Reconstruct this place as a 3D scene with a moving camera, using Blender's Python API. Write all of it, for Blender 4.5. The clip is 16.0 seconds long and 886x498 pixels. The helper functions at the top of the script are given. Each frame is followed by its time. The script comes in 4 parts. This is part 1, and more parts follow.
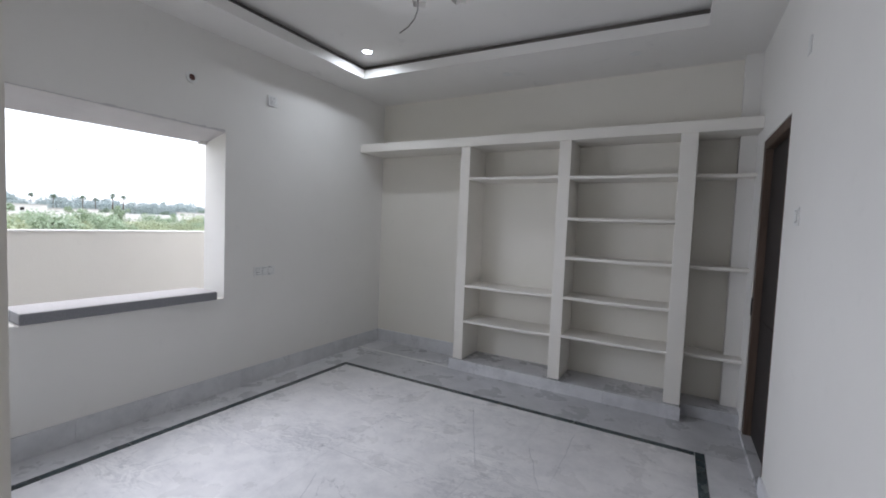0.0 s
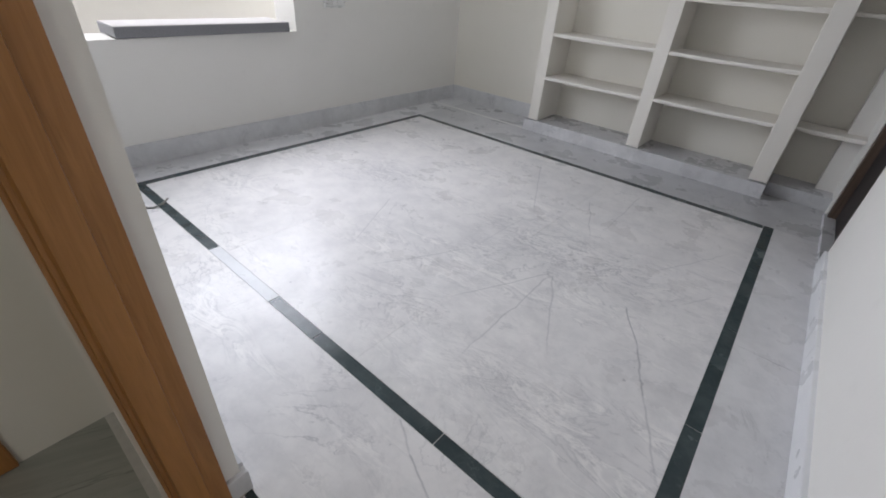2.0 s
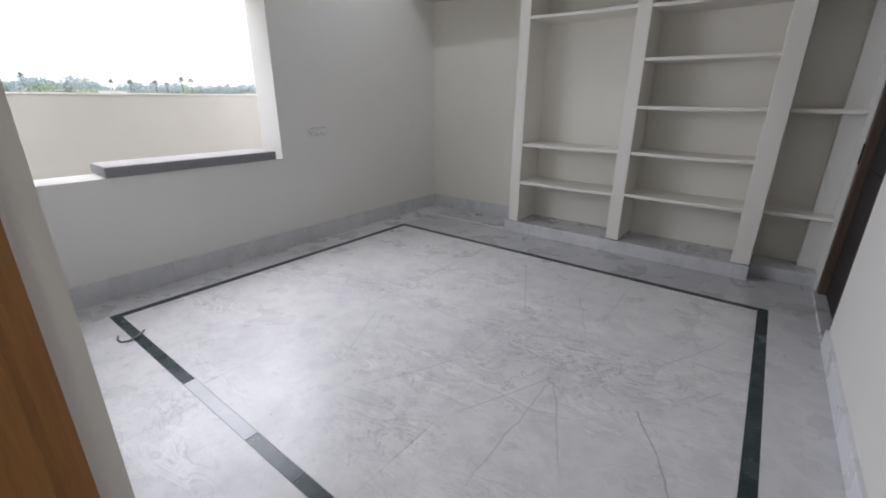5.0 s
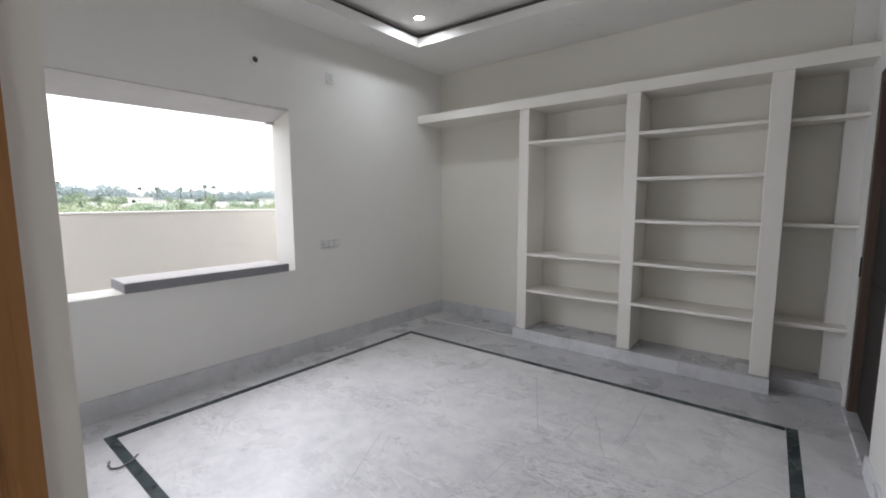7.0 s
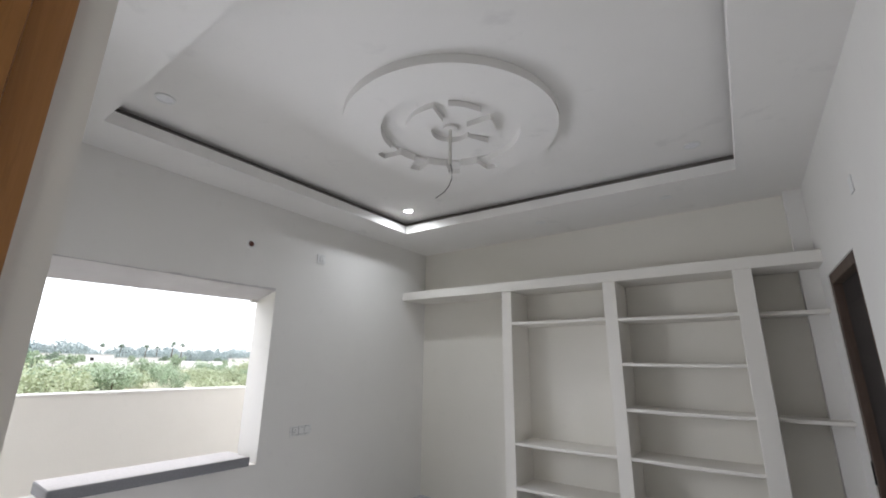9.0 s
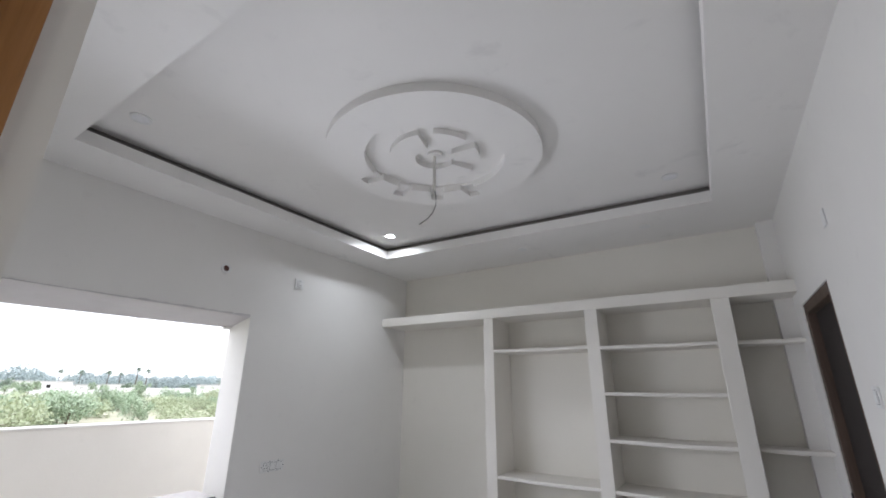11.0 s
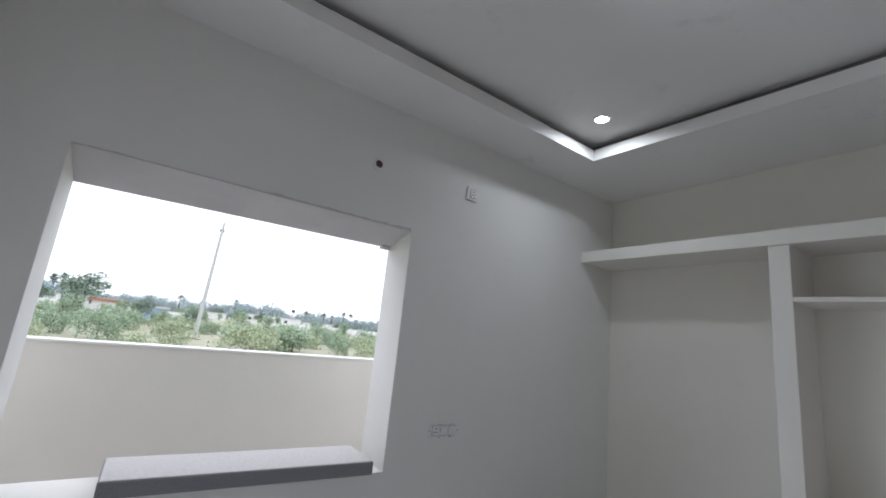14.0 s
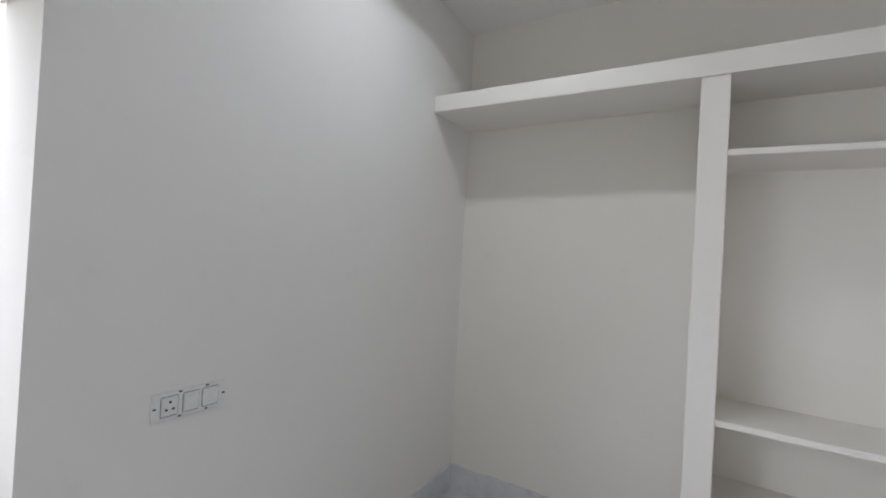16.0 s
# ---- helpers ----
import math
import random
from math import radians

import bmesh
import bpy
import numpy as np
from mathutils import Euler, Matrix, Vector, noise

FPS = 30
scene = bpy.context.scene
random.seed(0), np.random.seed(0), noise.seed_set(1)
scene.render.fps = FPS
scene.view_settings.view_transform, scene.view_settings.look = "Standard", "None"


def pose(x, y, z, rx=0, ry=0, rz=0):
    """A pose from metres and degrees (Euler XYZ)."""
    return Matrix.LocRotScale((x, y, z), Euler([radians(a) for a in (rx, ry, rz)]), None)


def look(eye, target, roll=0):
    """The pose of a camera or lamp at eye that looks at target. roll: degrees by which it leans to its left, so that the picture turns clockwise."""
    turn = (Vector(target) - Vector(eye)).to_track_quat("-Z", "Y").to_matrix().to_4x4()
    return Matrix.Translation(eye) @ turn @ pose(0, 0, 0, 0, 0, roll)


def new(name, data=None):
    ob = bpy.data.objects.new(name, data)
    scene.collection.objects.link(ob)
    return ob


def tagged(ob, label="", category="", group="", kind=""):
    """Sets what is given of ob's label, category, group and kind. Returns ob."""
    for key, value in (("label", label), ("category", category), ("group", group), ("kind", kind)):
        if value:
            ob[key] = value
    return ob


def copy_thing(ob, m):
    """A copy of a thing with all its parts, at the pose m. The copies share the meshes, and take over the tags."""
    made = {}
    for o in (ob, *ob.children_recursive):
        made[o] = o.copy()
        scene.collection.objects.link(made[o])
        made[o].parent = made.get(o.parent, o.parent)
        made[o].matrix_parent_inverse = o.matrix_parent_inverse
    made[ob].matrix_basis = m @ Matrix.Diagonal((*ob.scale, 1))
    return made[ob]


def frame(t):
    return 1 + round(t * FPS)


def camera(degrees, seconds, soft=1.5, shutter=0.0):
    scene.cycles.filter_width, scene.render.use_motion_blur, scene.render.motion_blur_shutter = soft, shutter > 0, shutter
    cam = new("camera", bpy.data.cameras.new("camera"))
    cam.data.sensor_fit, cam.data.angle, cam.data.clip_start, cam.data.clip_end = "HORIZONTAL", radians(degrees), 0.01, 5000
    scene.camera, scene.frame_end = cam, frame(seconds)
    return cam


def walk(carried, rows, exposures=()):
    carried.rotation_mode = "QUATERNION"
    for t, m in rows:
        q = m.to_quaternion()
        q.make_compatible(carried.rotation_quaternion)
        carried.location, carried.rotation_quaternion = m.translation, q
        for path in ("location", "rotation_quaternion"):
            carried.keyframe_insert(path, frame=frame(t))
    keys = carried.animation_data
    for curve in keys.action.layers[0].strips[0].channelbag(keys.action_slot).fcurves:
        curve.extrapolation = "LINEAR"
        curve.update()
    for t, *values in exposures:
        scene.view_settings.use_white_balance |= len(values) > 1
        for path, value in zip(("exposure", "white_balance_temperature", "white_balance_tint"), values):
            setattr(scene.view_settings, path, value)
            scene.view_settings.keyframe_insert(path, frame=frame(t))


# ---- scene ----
cam = camera(92.6, 16.0, soft=1.8)

PATH = [
    (0, (3.125, -3.977, 1.393), (2.134, -2.243, 1.283), 2.3),
    (0.5, (3.181, -3.959, 1.325), (2.026, -2.401, 0.836), 1.3),
    (1, (3.193, -3.958, 1.223), (2.033, -2.563, 0.38), 2.1),
    (1.5, (3.197, -3.952, 1.2), (2.159, -2.636, 0.109), 4.1),
    (2, (3.19, -3.962, 1.202), (2.145, -2.652, 0.109), 4.5),
    (2.5, (3.157, -3.944, 1.174), (2.138, -2.672, 0.015), 3.6),
    (3, (3.116, -3.922, 1.112), (2.226, -2.719, -0.214), 4.0),
    (3.5, (3.122, -3.902, 1.113), (2.307, -2.722, -0.282), 3.7),
    (4, (3.146, -3.903, 1.159), (2.216, -2.601, -0.04), 2.7),
    (4.5, (3.167, -3.898, 1.218), (2.09, -2.485, 0.298), 1.3),
    (5, (3.158, -3.904, 1.22), (2.004, -2.415, 0.548), 0.3),
    (7.5, (3.16, -3.922, 1.356), (1.916, -2.363, 1.21), 0.3),
    (8, (3.143, -3.924, 1.392), (1.903, -2.356, 1.397), 0.7),
    (8.5, (3.127, -3.923, 1.448), (1.918, -2.359, 1.753), 0.7),
    (9, (3.119, -3.928, 1.487), (1.982, -2.367, 2.008), 0.7),
    (9.5, (3.122, -3.942, 1.526), (2.039, -2.386, 2.164), 0.7),
    (12, (2.943, -3.814, 1.48), (1.933, -2.189, 2.065), 1.1),
    (12.5, (2.785, -3.547, 1.425), (1.747, -1.896, 1.87), 1.7),
    (13, (2.576, -3.36, 1.414), (1.381, -1.803, 1.796), 5.7),
    (13.5, (2.321, -3.256, 1.464), (1.005, -1.804, 1.863), 2.9),
    (14, (2.086, -3.141, 1.459), (0.467, -2.041, 1.87), 6.0),
    (14.5, (1.883, -3.022, 1.437), (0.162, -2.104, 1.879), 6.2),
    (15, (1.645, -2.886, 1.45), (0.086, -1.667, 1.734), 2.8),
    (15.5, (1.461, -2.554, 1.415), (0.175, -1.028, 1.538), 2.5),
    (16, (1.231, -2.275, 1.407), (0.199, -0.562, 1.426), 3.2),
]
walk(cam, [(t, look(eye, target, roll)) for t, eye, target, roll in PATH],
     [(0.0, 1.15, 6150, 13), (0.5, 1.18, 6250, 13), (1.0, 1.28, 6350, 13), (1.5, 1.52, 6400, 12), (3.5, 1.41, 6300, 12), (4.5, 1.36, 6350, 13), (5.0, 1.2, 6380, 13),
      (7.5, 1.33, 6420, 12), (8.5, 1.35, 6420, 12), (9.5, 1.4, 6380, 12), (12.0, 1.42, 6180, 14), (12.5, 1.2, 6150, 14), (13.0, 1.31, 6130, 14), (13.5, 1.16, 6150, 14),
      (14.0, 0.82, 6080, 11.5), (14.5, 0.68, 6050, 12), (15.0, 0.67, 6100, 12), (15.5, 0.90, 6200, 12.5), (16.0, 1.5, 6280, 12.5)])

# ---------- camera exposure, world, sun, window light ----------
world = bpy.data.worlds.new("sky")
scene.world = world
world.use_nodes = True
wt = world.node_tree
sky = wt.nodes.new("ShaderNodeTexSky")
sky.sky_type = 'NISHITA'
sky.sun_disc = False
sky.sun_elevation = radians(55)
sky.sun_rotation = radians(250)
sky.dust_density = 1.5
sky.air_density = 1.0
veil = wt.nodes.new("ShaderNodeMix")           # an even white cloud cover over the clear sky
veil.data_type = 'RGBA'
veil.inputs[0].default_value = 0.94
veil.inputs[7].default_value = (8.3, 8.5, 8.9, 1)
wt.links.new(sky.outputs[0], veil.inputs[6])
wt.links.new(veil.outputs[2], wt.nodes["Background"].inputs[0])
wt.nodes["Background"].inputs[1].default_value = 0.124

sun_data = bpy.data.lights.new("sun", 'SUN')
sun_data.energy, sun_data.angle, sun_data.color = 0.3, radians(40), (1.0, 0.97, 0.92)
sun = new("sun", sun_data)
sun.matrix_world = look((0, 0, 20), (10, 4, 4))


def area_lamp(name, eye, target, wdt, hgt, watts, col, spread=180.0):
    d = bpy.data.lights.new(name, 'AREA')
    d.shape, d.size, d.size_y, d.energy, d.color = 'RECTANGLE', wdt, hgt, watts, col
    d.spread = radians(spread)
    o = new(name, d)
    o.matrix_world = look(eye, target)
    return o


# lamp added just inside the window to strengthen its sky light
area_lamp("window_skylight", (0.24, -2.72, 1.46), (1.24, -2.72, 1.16), 1.46, 1.0, 8.6, (0.91, 0.945, 1.03), 152.0)
# unseen fill lamp added in the hall, which has no opening there
area_lamp("hall_fill", (4.55, -5.6, 1.45), (2.0, -5.0, 1.2), 1.8, 1.5, 5.3, (1.0, 0.955, 0.82))
lamp_data = bpy.data.lights.new("downlight_beam", 'AREA')     # the lit downlight's round diffuser
lamp_data.shape, lamp_data.size, lamp_data.energy, lamp_data.color = 'DISK', 0.078, 1.75, (0.90, 0.955, 1.0)
lamp_data.spread = radians(158)
lamp = new("downlight_beam", lamp_data)
lamp.matrix_world = look((0.622, -1.066, 2.874), (0.622, -1.066, 0.0))


# ---------- materials ----------
def nodes_of(name):
    m = bpy.data.materials.new(name)
    m.use_nodes = True
    return m, m.node_tree.nodes, m.node_tree.links, m.node_tree.nodes["Principled BSDF"]


def noise_node(n, l, vec, scale, detail=4.0, rough=0.55, dist=0.0):
    t = n.new("ShaderNodeTexNoise")
    t.inputs["Scale"].default_value, t.inputs["Detail"].default_value = scale, detail
    t.inputs["Roughness"].default_value, t.inputs["Distortion"].default_value = rough, dist
    l.new(vec, t.inputs["Vector"])
    return t.outputs["Fac"]


def ramp(n, l, fac, stops):
    r = n.new("ShaderNodeValToRGB")
    while len(r.color_ramp.elements) < len(stops):
        r.color_ramp.elements.new(0.5)
    for e, (p, c) in zip(r.color_ramp.elements, stops):
        e.position = p
        e.color = (*c, 1) if len(c) == 3 else c
    l.new(fac, r.inputs[0])
    return r.outputs[0]


def mix(n, l, fac, a, b, kind='MIX'):
    x = n.new("ShaderNodeMix")
    x.data_type, x.blend_type = 'RGBA', kind
    for sock, v in ((x.inputs[0], fac), (x.inputs[6], a), (x.inputs[7], b)):
        if isinstance(v, (int, float)):
            sock.default_value = v
        elif isinstance(v, tuple):
            sock.default_value = (*v, 1)
        else:
            l.new(v, sock)
    return x.outputs[2]


def bump(n, l, bsdf, height, strength, distance):
    b = n.new("ShaderNodeBump")
    b.inputs["Strength"].default_value, b.inputs["Distance"].default_value = strength, distance
    l.new(height, b.inputs["Height"])
    l.new(b.outputs[0], bsdf.inputs["Normal"])


def place_of(n, space="position"):
    if space == "position":
        return n.new("ShaderNodeNewGeometry").outputs["Position"]
    return n.new("ShaderNodeTexCoord").outputs["Object"]


def plaster(name, a, b, rough=0.75, relief=0.25, stain=0.0):
    m, n, l, p = nodes_of(name)
    v = place_of(n)
    big = noise_node(n, l, v, 1.3, 5, 0.6)
    fine = noise_node(n, l, v, 60, 3, 0.6)
    mid = noise_node(n, l, v, 9, 4, 0.6)
    c = mix(n, l, ramp(n, l, big, [(0.3, (0, 0, 0)), (0.7, (1, 1, 1))]), a, b)
    c = mix(n, l, ramp(n, l, mid, [(0.62, (0, 0, 0)), (0.85, (0.35, 0.35, 0.35))]), c, tuple(x * 0.82 for x in a))
    if stain:      # a few faint grey smudges left by the trowel
        smudge = noise_node(n, l, v, 3.1, 5, 0.6, 0.4)
        c = mix(n, l, ramp(n, l, smudge, [(0.63, (0, 0, 0)), (0.72, (stain,) * 3)]), c, tuple(x * 0.72 for x in a))
    l.new(c, p.inputs["Base Color"])
    p.inputs["Roughness"].default_value = rough
    bump(n, l, p, mix(n, l, 0.6, fine, mid), relief, 0.004)
    return m


def plain(name, col, rough=0.5, metal=0.0, scale=40, vary=0.15):
    m, n, l, p = nodes_of(name)
    v = place_of(n, "object")
    f = noise_node(n, l, v, scale, 4, 0.6)
    c = mix(n, l, f, tuple(x * (1 - vary) for x in col), tuple(min(1, x * (1 + vary)) for x in col))
    l.new(c, p.inputs["Base Color"])
    p.inputs["Roughness"].default_value, p.inputs["Metallic"].default_value = rough, metal
    bump(n, l, p, f, 0.1, 0.002)
    return m


def calc(n, l, op, a, b=0.0):
    x = n.new("ShaderNodeMath")
    x.operation = op
    for sock, v in ((x.inputs[0], a), (x.inputs[1], b)):
        if isinstance(v, (int, float)):
            sock.default_value = v
        else:
            l.new(v, sock)
    return x.outputs[0]


def straight_vein(n, l, v, wob, x0, y0, x1, y1, k):
    """A thin, slightly wavering vein of the stone from one place on the floor to another."""
    d = Vector((x1 - x0, y1 - y0, 0))
    long = d.length
    d.normalize()
    dots = []
    for way in (d, Vector((-d.y, d.x, 0))):
        q = n.new("ShaderNodeVectorMath")
        q.operation = 'DOT_PRODUCT'
        q.inputs[1].default_value = way
        l.new(v, q.inputs[0])
        dots.append(calc(n, l, 'SUBTRACT', q.outputs["Value"], way.x * x0 + way.y * y0))
    side = calc(n, l, 'ABSOLUTE', calc(n, l, 'ADD', dots[1], calc(n, l, 'MULTIPLY', calc(n, l, 'SUBTRACT', wob, 0.5), 0.045)))
    line = ramp(n, l, calc(n, l, 'MULTIPLY', side, 66.0), [(0.05, (k, k, k)), (0.35, (0, 0, 0))])
    ends = ramp(n, l, calc(n, l, 'DIVIDE', dots[0], long), [(0.0, (0, 0, 0)), (0.08, (1, 1, 1)), (0.8, (0.8, 0.8, 0.8)), (1.0, (0, 0, 0))])
    return mix(n, l, 1.0, line, ends, 'MULTIPLY')


VEINS = [((2.557, -2.288), (2.303, -2.816), 0.55), ((2.557, -2.310), (2.565, -3.068), 0.5), ((2.557, -2.288), (2.815, -2.806), 0.5), ((2.920, -2.270), (3.054, -2.519), 0.95),
         ((3.040, -2.49), (3.176, -2.766), 0.85), ((2.327, -1.363), (2.540, -1.832), 0.6), ((2.546, -1.033), (2.566, -1.748), 0.5), ((2.917, -1.894), (3.181, -1.378), 0.5),
         ((2.137, -2.412), (1.874, -2.903), 0.5), ((1.426, -2.315), (1.686, -2.836), 0.45), ((1.764, -1.033), (2.201, -1.885), 0.55), ((2.699, -3.429), (2.842, -3.503), 0.7),
         ((2.820, -3.490), (3.026, -3.592), 0.8), ((2.595, -3.367), (2.712, -3.436), 0.5), ((3.191, -1.916), (3.092, -2.083), 0.5), ((3.165, -2.74), (3.289, -3.025), 0.5),
         ((3.456, -2.804), (3.359, -3.001), 0.4), ((2.152, -1.896), (2.137, -2.412), 0.4)]
# smoky, crinkled places in the stone: centre, half length along x, half width along y, strength
SMOKE = [((2.55, -2.06), 0.62, 0.22, 1.0), ((1.09, -2.09), 0.30, 0.22, 0.8), ((2.14, -2.96), 0.26, 0.20, 0.7), ((2.20, -2.39), 0.14, 0.10, 0.8), ((2.70, -2.99), 0.30, 0.14, 0.5)]


def marble(name, a, b, vein, rough, vein_scale=1.1, streak=False, burst=(), force=0.65):
    m, n, l, p = nodes_of(name)
    v = place_of(n)
    world_v = v
    if streak:
        mp = n.new("ShaderNodeMapping")
        mp.vector_type = 'TEXTURE'
        mp.inputs["Rotation"].default_value = (0, 0, radians(65))
        mp.inputs["Scale"].default_value = (5.0, 0.42, 1.0)
        l.new(v, mp.inputs[0])
        v = mp.outputs[0]
    cloud = noise_node(n, l, v, 1.1, 5, 0.5, 0.3)
    small = noise_node(n, l, v, 18, 6, 0.7, 0.3)
    c = mix(n, l, ramp(n, l, cloud, [(0.3, (0, 0, 0)), (0.72, (1, 1, 1))]), a, b)
    mott = noise_node(n, l, v, 6.0, 6, 0.65, 0.2)
    c = mix(n, l, ramp(n, l, mott, [(0.42, (0, 0, 0)), (0.72, (0.36, 0.36, 0.36))]), c, vein)
    # thin wandering veins where a warped noise crosses its middle
    for s, w, k in ((vein_scale, 0.006, force), (vein_scale * 2.1, 0.008, force * 0.6)):
        f = noise_node(n, l, v, s, 8, 0.6, 0.7)
        line = ramp(n, l, f, [(0.5 - w, (0, 0, 0)), (0.5, (k, k, k)), (0.5 + w, (0, 0, 0))])
        gate = ramp(n, l, noise_node(n, l, v, s * 1.3, 3, 0.5), [(0.5, (0, 0, 0)), (0.64, (1, 1, 1))])
        c = mix(n, l, mix(n, l, 1.0, line, gate, 'MULTIPLY'), c, vein)
    wob = noise_node(n, l, world_v, 5.0, 4, 0.6)
    if burst:
        # bands of fine wavy grey and milky streaks that run across the room
        mp = n.new("ShaderNodeMapping")
        mp.inputs["Rotation"].default_value = (0, 0, radians(-6))
        mp.inputs["Scale"].default_value = (0.55, 1.9, 1.0)
        l.new(world_v, mp.inputs[0])
        bands = ramp(n, l, noise_node(n, l, mp.outputs[0], 1.5, 3, 0.55), [(0.47, (0, 0, 0)), (0.60, (1, 1, 1))])
        wave = noise_node(n, l, mp.outputs[0], 5.5, 9, 0.62, 1.3)
        dark = ramp(n, l, wave, [(0.475, (0, 0, 0)), (0.50, (0.42, 0.42, 0.42)), (0.515, (0, 0, 0))])
        milk = ramp(n, l, wave, [(0.53, (0, 0, 0)), (0.56, (0.65, 0.65, 0.65)), (0.60, (0, 0, 0))])
        c = mix(n, l, mix(n, l, 1.0, dark, bands, 'MULTIPLY'), c, vein)
        c = mix(n, l, mix(n, l, 1.0, milk, bands, 'MULTIPLY'), c, (0.90, 0.885, 0.87))
        speck = ramp(n, l, noise_node(n, l, world_v, 34, 2, 0.5), [(0.735, (0, 0, 0)), (0.77, (0.6, 0.6, 0.6))])
        c = mix(n, l, speck, c, vein)
        crinkle = n.new("ShaderNodeMapping")
        crinkle.vector_type = 'TEXTURE'
        crinkle.inputs["Rotation"].default_value = (0, 0, radians(12))
        crinkle.inputs["Scale"].default_value = (1.7, 0.6, 1.0)
        l.new(world_v, crinkle.inputs[0])
        fold = noise_node(n, l, crinkle.outputs[0], 7.0, 8, 0.68, 1.6)
        fold_line = ramp(n, l, fold, [(0.455, (0, 0, 0)), (0.485, (0.85, 0.85, 0.85)), (0.505, (0.08, 0.08, 0.08)), (0.62, (0.0, 0.0, 0.0))])
        fold_milk = ramp(n, l, fold, [(0.51, (0, 0, 0)), (0.54, (0.6, 0.6, 0.6)), (0.58, (0, 0, 0))])
        haze = ramp(n, l, noise_node(n, l, world_v, 3.0, 5, 0.6, 0.5), [(0.35, (0, 0, 0)), (0.7, (0.34, 0.34, 0.34))])
        for (cx, cy), rx_, ry_, k in SMOKE:
            q = n.new("ShaderNodeVectorMath")
            q.operation = 'SUBTRACT'
            q.inputs[1].default_value = (cx, cy, 0)
            l.new(world_v, q.inputs[0])
            g = n.new("ShaderNodeVectorMath")
            g.operation = 'MULTIPLY'
            g.inputs[1].default_value = (1 / rx_, 1 / ry_, 0)
            l.new(q.outputs[0], g.inputs[0])
            far_off = n.new("ShaderNodeVectorMath")
            far_off.operation = 'LENGTH'
            l.new(g.outputs[0], far_off.inputs[0])
            near = ramp(n, l, calc(n, l, 'ADD', calc(n, l, 'MULTIPLY', far_off.outputs["Value"], 0.5), calc(n, l, 'MULTIPLY', calc(n, l, 'SUBTRACT', wob, 0.5), 0.8)), [(0.2, (k, k, k)), (0.68, (0, 0, 0))])
            c = mix(n, l, mix(n, l, 1.0, haze, near, 'MULTIPLY'), c, vein)
            c = mix(n, l, mix(n, l, 1.0, fold_line, near, 'MULTIPLY'), c, vein)
            c = mix(n, l, mix(n, l, 1.0, fold_milk, near, 'MULTIPLY'), c, (0.90, 0.885, 0.87))
    for (x0, y0), (x1, y1), k in burst:
        c = mix(n, l, straight_vein(n, l, world_v, wob, x0, y0, x1, y1, k), c, vein)
    c = mix(n, l, ramp(n, l, small, [(0.5, (0, 0, 0)), (0.85, (0.2, 0.2, 0.2))]), c, vein)
    l.new(c, p.inputs["Base Color"])
    r = ramp(n, l, noise_node(n, l, world_v, 3.5, 5, 0.65), [(0.3, (rough * 0.8,) * 3), (0.75, (rough * 1.6,) * 3)])
    l.new(r, p.inputs["Roughness"])
    bump(n, l, p, small, 0.03, 0.002)
    return m


def timber(name, a, b, rough=0.35):
    m, n, l, p = nodes_of(name)
    mp = n.new("ShaderNodeMapping")
    mp.inputs["Scale"].default_value = (14, 14, 0.9)
    l.new(place_of(n), mp.inputs[0])
    g = noise_node(n, l, mp.outputs[0], 2.2, 7, 0.65, 1.2)
    fine = noise_node(n, l, mp.outputs[0], 14, 4, 0.6)
    c = mix(n, l, ramp(n, l, g, [(0.32, (0, 0, 0)), (0.68, (1, 1, 1))]), a, b)
    c = mix(n, l, ramp(n, l, fine, [(0.55, (0, 0, 0)), (0.8, (0.5, 0.5, 0.5))]), c, tuple(x * 0.45 for x in a))
    l.new(c, p.inputs["Base Color"])
    p.inputs["Roughness"].default_value = rough
    bump(n, l, p, fine, 0.12, 0.002)
    return m


def leafy(name, a, b):
    m, n, l, p = nodes_of(name)
    r = n.new("ShaderNodeNewGeometry").outputs["Random Per Island"]
    c = mix(n, l, r, a, b)
    l.new(c, p.inputs["Base Color"])
    p.inputs["Roughness"].default_value = 0.6
    return m


def glowing(name, col, strength):
    m, n, l, p = nodes_of(name)
    p.inputs["Base Color"].default_value = (0.8, 0.8, 0.8, 1)
    p.inputs["Emission Color"].default_value = (*col, 1)
    p.inputs["Emission Strength"].default_value = strength
    return m


PAINT = plaster("wall_paint", (0.83, 0.815, 0.78), (0.80, 0.785, 0.75))
PAINT_SHELF = plaster("shelf_paint", (0.85, 0.822, 0.765), (0.81, 0.78, 0.72), 0.7, 0.35)
PAINT_CREAM = plaster("cream_wall_paint", (0.83, 0.803, 0.735), (0.80, 0.772, 0.70), 0.75, 0.3)
PAINT_CEIL = plaster("ceiling_paint", (0.85, 0.833, 0.802), (0.82, 0.803, 0.772), 0.85, 0.12, 0.34)
PAINT_OUT = plaster("parapet_paint", (0.79, 0.76, 0.71), (0.74, 0.71, 0.66), 0.85, 0.3)
PAINT_RAW = plaster("lintel_cement", (0.52, 0.50, 0.50), (0.66, 0.64, 0.63), 0.9, 0.6)
# dark colour that carries the shade inside the ceiling cove
COVE_SHADE = plaster("cove_shade_plaster", (0.17, 0.15, 0.14), (0.22, 0.20, 0.185), 0.95, 0.5)
MARBLE = marble("white_marble", (0.82, 0.805, 0.80), (0.725, 0.715, 0.72), (0.36, 0.36, 0.385), 0.275, 1.2, False, VEINS)
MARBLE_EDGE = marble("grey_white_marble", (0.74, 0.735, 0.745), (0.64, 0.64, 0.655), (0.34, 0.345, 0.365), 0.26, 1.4)
